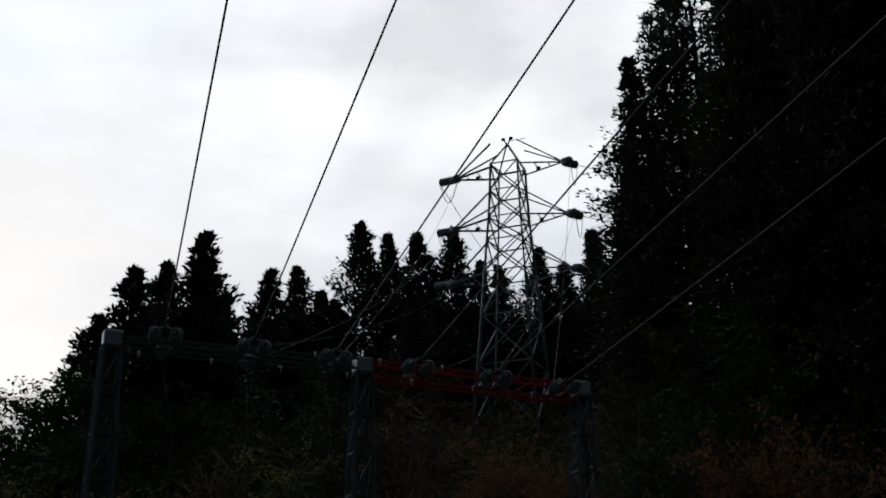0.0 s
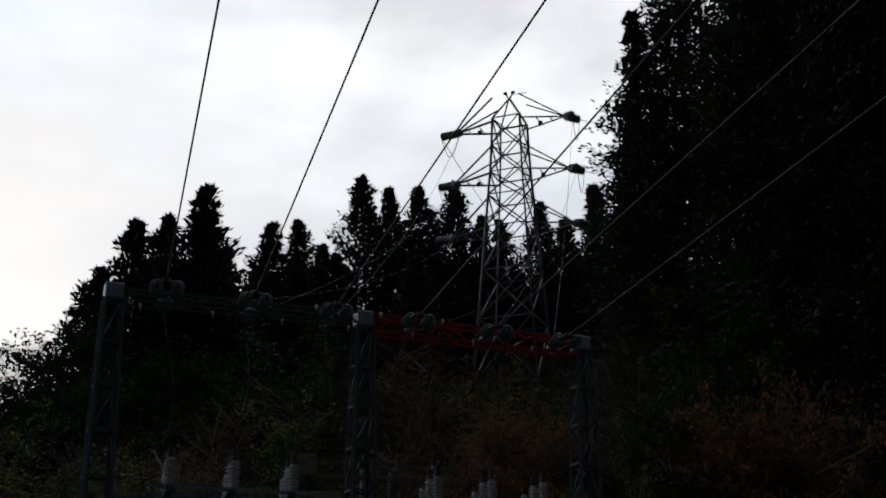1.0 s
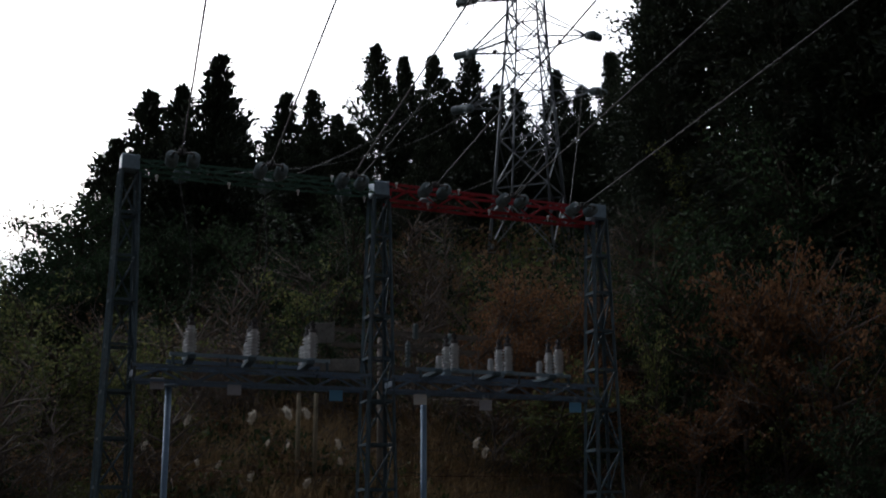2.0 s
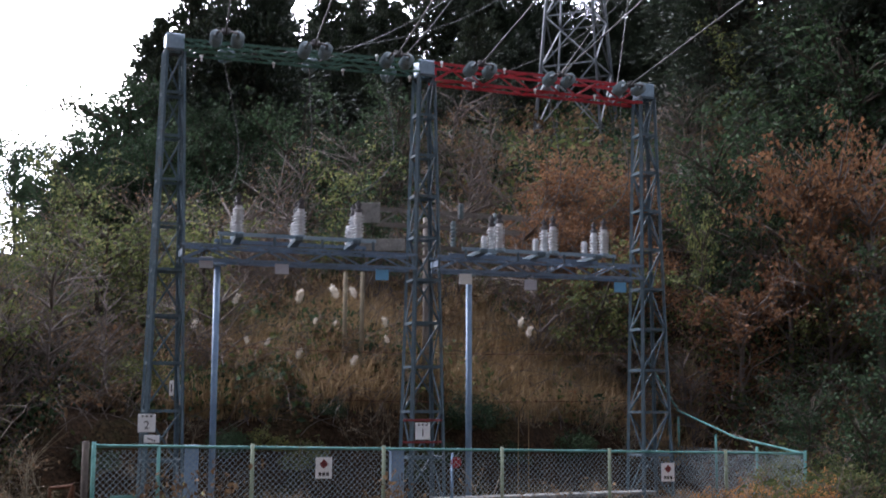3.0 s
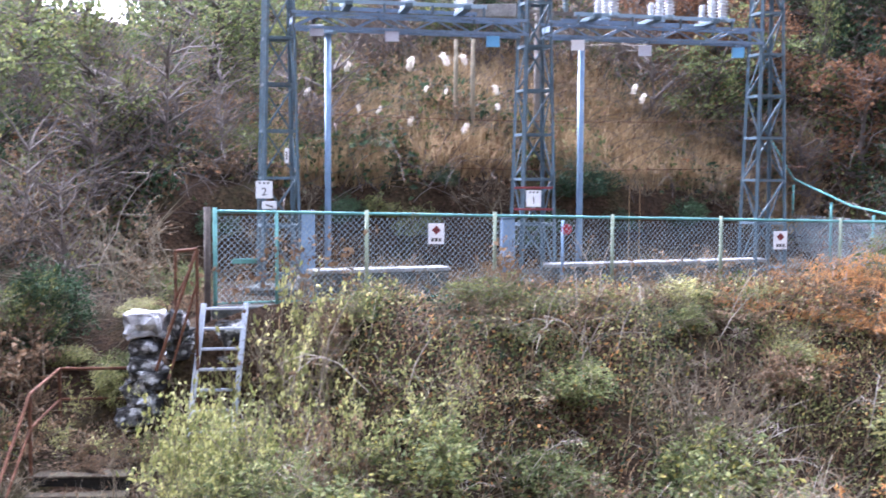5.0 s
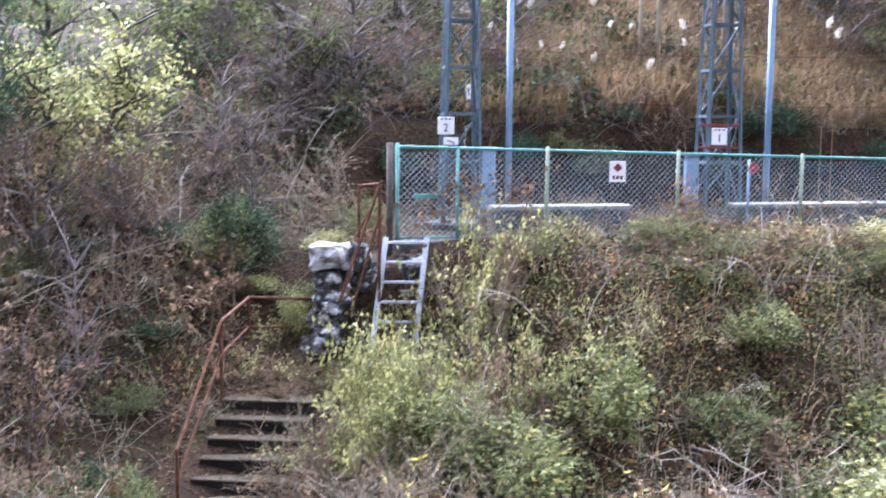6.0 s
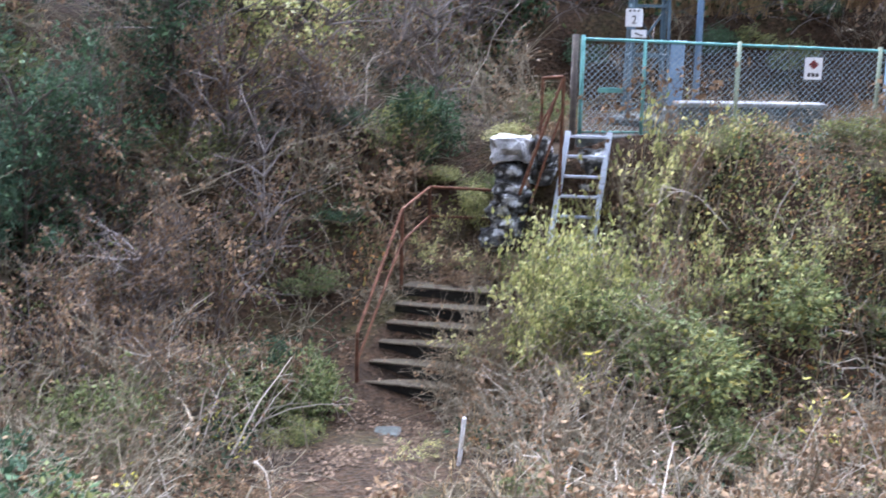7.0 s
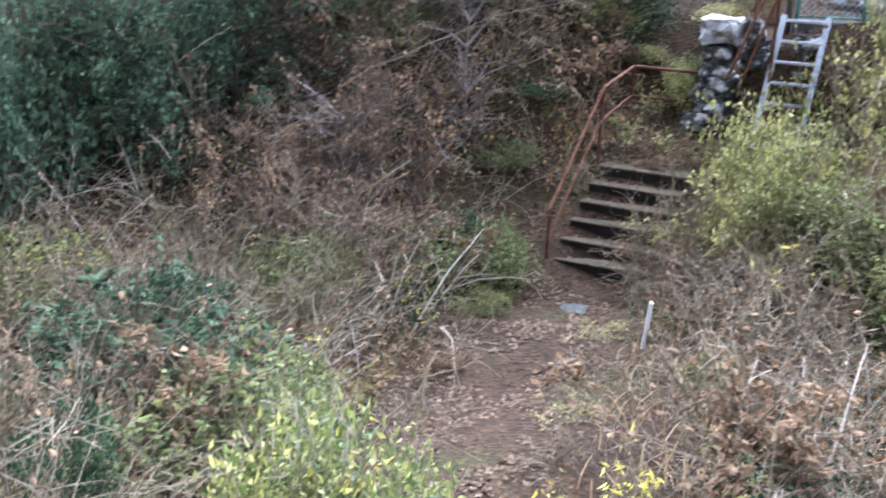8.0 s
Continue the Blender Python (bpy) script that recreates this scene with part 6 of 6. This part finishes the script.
def far_spot(r):
    return polar(r.uniform(-16, 12), r.uniform(33, 56))


def covered(x, y):
    """Where the tangle grows: off the path and out of the yard."""
    u, v = 0.860 * x + 0.510 * y, -0.510 * x + 0.860 * y
    if U_LEFT - 0.6 < u < U_RIGHT + 0.6 and 15.95 < v < 20.8:
        return False
    if 11.9 < y < 15.3 and -7.1 < x < -5.1:
        return False
    return off_path(x, y) > 0.95 and not by_stake(x, y)


def tangle_leaves(name, spot, count, tall, size, mat, patch, label):
    r = np.random.default_rng(int(patch * 10) + count)
    c = []
    while len(c) < count:
        x, y = spot(r)
        k = noise.noise((x * 0.55, y * 0.55, patch)) + 0.5 * noise.noise((x * 1.7, y * 1.7, patch + 9))
        if k < 0.02 or not covered(x, y):
            continue
        h = tall * min(1.0, 0.25 + 1.6 * k)
        c.append((x, y, height(x, y) + h * r.random() ** 0.7))
    v, f = blades(r, np.array(c), size, 1.9, 0.0)
    tagged(new(name, mesh_of(name, v, f, mat)), label, "undergrowth", kind="stuff")


def tangle_stems(name, spot, count, length, rad, mat, patch, label):
    r = np.random.default_rng(int(patch * 10) + count)
    ls = []
    while len(ls) < count:
        x, y = spot(r)
        if not covered(x, y) or off_path(x, y) < 1.15:
            continue
        a = r.uniform(0, 2 * math.pi)
        w = (math.cos(a) * 0.7, math.sin(a) * 0.7, r.uniform(0.3, 1.3))
        ls.append((wander(r, (x, y, height(x, y) - 0.02), w, length * r.uniform(0.5, 1.5), 7, 0.11, 0.17), rad, rad * 0.4))
    v, f = tubes(ls, 3)
    tagged(new(name, mesh_of(name, v, f, mat)), label, "undergrowth", kind="stuff")


for nm, spot, n_leaf, tall, size in (("bank", bank_spot, 14000, 0.45, 0.066), ("side", west_spot, 10000, 0.40, 0.08), ("slope", slope_spot, 17000, 0.85, 0.13)):
    tangle_leaves("green_undergrowth", spot, n_leaf, tall, size, LEAF_GREEN, 1.5, "patches of low green leaves over the soil")
    tangle_leaves("withered_undergrowth", spot, int(n_leaf * (0.9 if nm == "bank" else 1.3)), tall * 0.8, size, LEAF_BROWN, 4.2, "patches of withered brown leaves and weeds")
    tangle_leaves("dark_undergrowth", spot, int(n_leaf * (0.5 if nm == "bank" else 1.2)), tall, size * (0.75 if nm == "side" else 1.1), LEAF_DARK, 7.7, "patches of dark evergreen ground cover")
for nm_, mat_, pt_, cnt_ in (("dark_undergrowth", LEAF_DARK, 31.0, 11000), ("withered_undergrowth", LEAF_BROWN, 33.0, 9000), ("green_undergrowth", LEAF_GREEN, 35.0, 6000)):
    tangle_leaves(nm_, far_spot, cnt_, 1.3, 0.24, mat_, pt_, "brush covering the hillside below the pylon")
tangle_leaves("olive_undergrowth", bank_spot, 12000, 0.45, 0.06, LEAF_LIGHT, 11.3, "patches of yellow-green weeds on the bank")
tangle_leaves("russet_undergrowth", slope_spot, 3500, 0.8, 0.12, LEAF_RUSSET, 13.1, "patches of russet bracken on the slope")
tangle_leaves("green_undergrowth", face_spot, 6000, 0.5, 0.06, LEAF_GREEN, 41.0, "green leaves covering the steep face of the bank")
tangle_leaves("withered_undergrowth", face_spot, 7000, 0.5, 0.06, LEAF_BROWN, 43.0, "withered leaves covering the steep face of the bank")
tangle_leaves("olive_undergrowth", face_spot, 2600, 0.5, 0.055, LEAF_LIGHT, 45.0, "yellow-green leaves on the steep face of the bank")
tangle_leaves("fern_undergrowth", bank_spot, 3500, 0.35, 0.07, LEAF_FERN, 15.4, "scattered orange fern leaves on the bank")
tangle_stems("bramble_stems", bank_spot, 3000, 1.25, 0.0058, TWIG, 21.0, "arching bare bramble stems over the bank")
tangle_stems("bramble_stems", west_spot, 3000, 1.2, 0.0055, TWIG, 22.0, "arching bare bramble stems beside the path")
tangle_stems("slope_stems", slope_spot, 4200, 1.7, 0.010, TWIG_MID, 23.0, "thin bare stems over the slope")

# pampas plumes over the slope grass
for a, e, s in ((-12.9, 5.0, 1.0), (-10.0, 5.2, 1.2), (-7.9, 5.4, 1.2), (-7.1, 5.4, 1.0), (-9.2, 4.0, 0.6), (-13.3, 3.0, 0.6), (-11.4, 3.0, 0.7), (-12.1, 3.1, 0.7), (-9.8, 2.5, 0.9), (-7.4, 2.2, 1.0), (-5.4, 4.0, 0.9), (-5.5, 3.2, 0.7), (-14.6, 3.8, 0.8), (0.5, 4.0, 0.9), (1.0, 3.6, 0.9), (-8.1, 3.9, 0.5), (-3.2, 3.9, 0.7)):
    d, s = 23.4, s * 0.60
    x, y = polar(a, d)
    g = height(x, y)
    tip = EYE.z + d * math.tan(radians(e))
    ob = thing("pampas_grass", "cream pampas plume on a dry stalk", "pampas grass", (x, y, g - 0.05), "pampas plumes")
    h = max(0.5, tip - g)
    lean = RNG.uniform(-0.12, 0.12)
    v, f = tubes([([(0, 0, 0), (lean * 0.3, 0, h * 0.5), (lean, 0, h)], 0.009, 0.006)], 4)
    part("stalk", mesh_of("stalk", v, f, STRAW), STRAW, ob)
    rr = np.random.default_rng(int(a * 10) + 400)
    t = rr.random((260, 1))
    c = np.array([[lean, 0, h]]) + np.array([[0.10 * s * math.copysign(1, lean), 0, -0.06 * s]]) * t ** 2 + np.array([[0, 0, 0.30 * s]]) * (t - 0.45) + rr.normal(size=(260, 3)) * 0.017 * s * (1.35 - t)
    bv, bf = blades(rr, c, 0.10 * s, 5.0, -0.3)
    part("plume", mesh_of("plume", bv, bf, PLUME), PLUME, ob)

# fallen leaves on the path and landing
c = []
while len(c) < 6500:
    t = rg.uniform(0, len(PATH) - 1.001)
    i = int(t)
    (ax, ay), (bx, by) = PATH[i], PATH[i + 1]
    x, y = ax + (bx - ax) * (t - i) + rg.normal() * 0.55, ay + (by - ay) * (t - i) + rg.normal() * 0.3
    if 12.0 < y < 13.75 and -7.0 < x < -5.6 or noise.noise((x * 1.3, y * 1.3, 2.0)) + 0.5 * noise.noise((x * 4.1, y * 4.1, 7.0)) < -0.12:
        continue
    c.append((x, y, height(x, y) + 0.012))
for i in range(6):
    for _ in range(22):
        p = ST_TOP + ST_DIR * (0.262 * i - rg.uniform(-0.02, 0.23)) + ST_SIDE * rg.uniform(0.02, 1.1) + Z * (-0.178 * i + 0.012)
        c.append(tuple(p))
flat = np.stack([rg.normal(size=len(c)), rg.normal(size=len(c)), 0.12 * rg.normal(size=len(c))], 1)
lv, lf = blades(rg, np.array(c), 0.062, 1.5, 0.05, 0.1, flat, 4.0)
tagged(new("fallen_leaves", mesh_of("fallen_leaves", lv, lf, LITTER)), "pale brown fallen leaves on the trodden path", "leaf litter", kind="stuff")

# long pale dead boughs caught in the brush
for p0, p1, b in (((-9.3, 11.2, -0.9), (-7.4, 14.2, 0.3), 0.15), ((-2.6, 14.2, -1.6), (-1.9, 15.0, -0.2), 0.1), ((-7.6, 16.8, 0.2), (-6.7, 17.2, 2.0), 0.2), ((-8.6, 17.5, 0.4), (-8.9, 17.2, 2.2), 0.2), ((13.5, 32, 14.2), (17.0, 33, 13.0), 0.5), ((-4.6, 6.2, -1.9), (-4.0, 6.6, -1.1), 0.1), ((-5.9, 6.4, -2.3), (-5.3, 7.2, -1.3), 0.1)):
    a, q = Vector(p0), Vector(p1)
    n = 9
    rb = np.random.default_rng(int(abs(p0[0]) * 31))
    main = np.array([a.lerp(q, k / n) + Z * b * math.sin(math.pi * k / n) for k in range(n + 1)]) + rb.normal(size=(n + 1, 3)) * 0.03
    ls = [(main, 0.010, 0.003)]
    for k in range(2, n, 2):
        ls.append((wander(rb, main[k], (main[k + 1] - main[k]) + rb.normal(size=3) * 0.2, 0.5, 4, 0.25), 0.006, 0.002))
    v, f = tubes(ls, 5)
    tagged(new("dead_bough", mesh_of("dead_bough", v, f, TWIG_PALE if p0[1] > 16 else TWIG, True)), "long pale dead bough caught in the brush", "dead branch", "dead boughs")
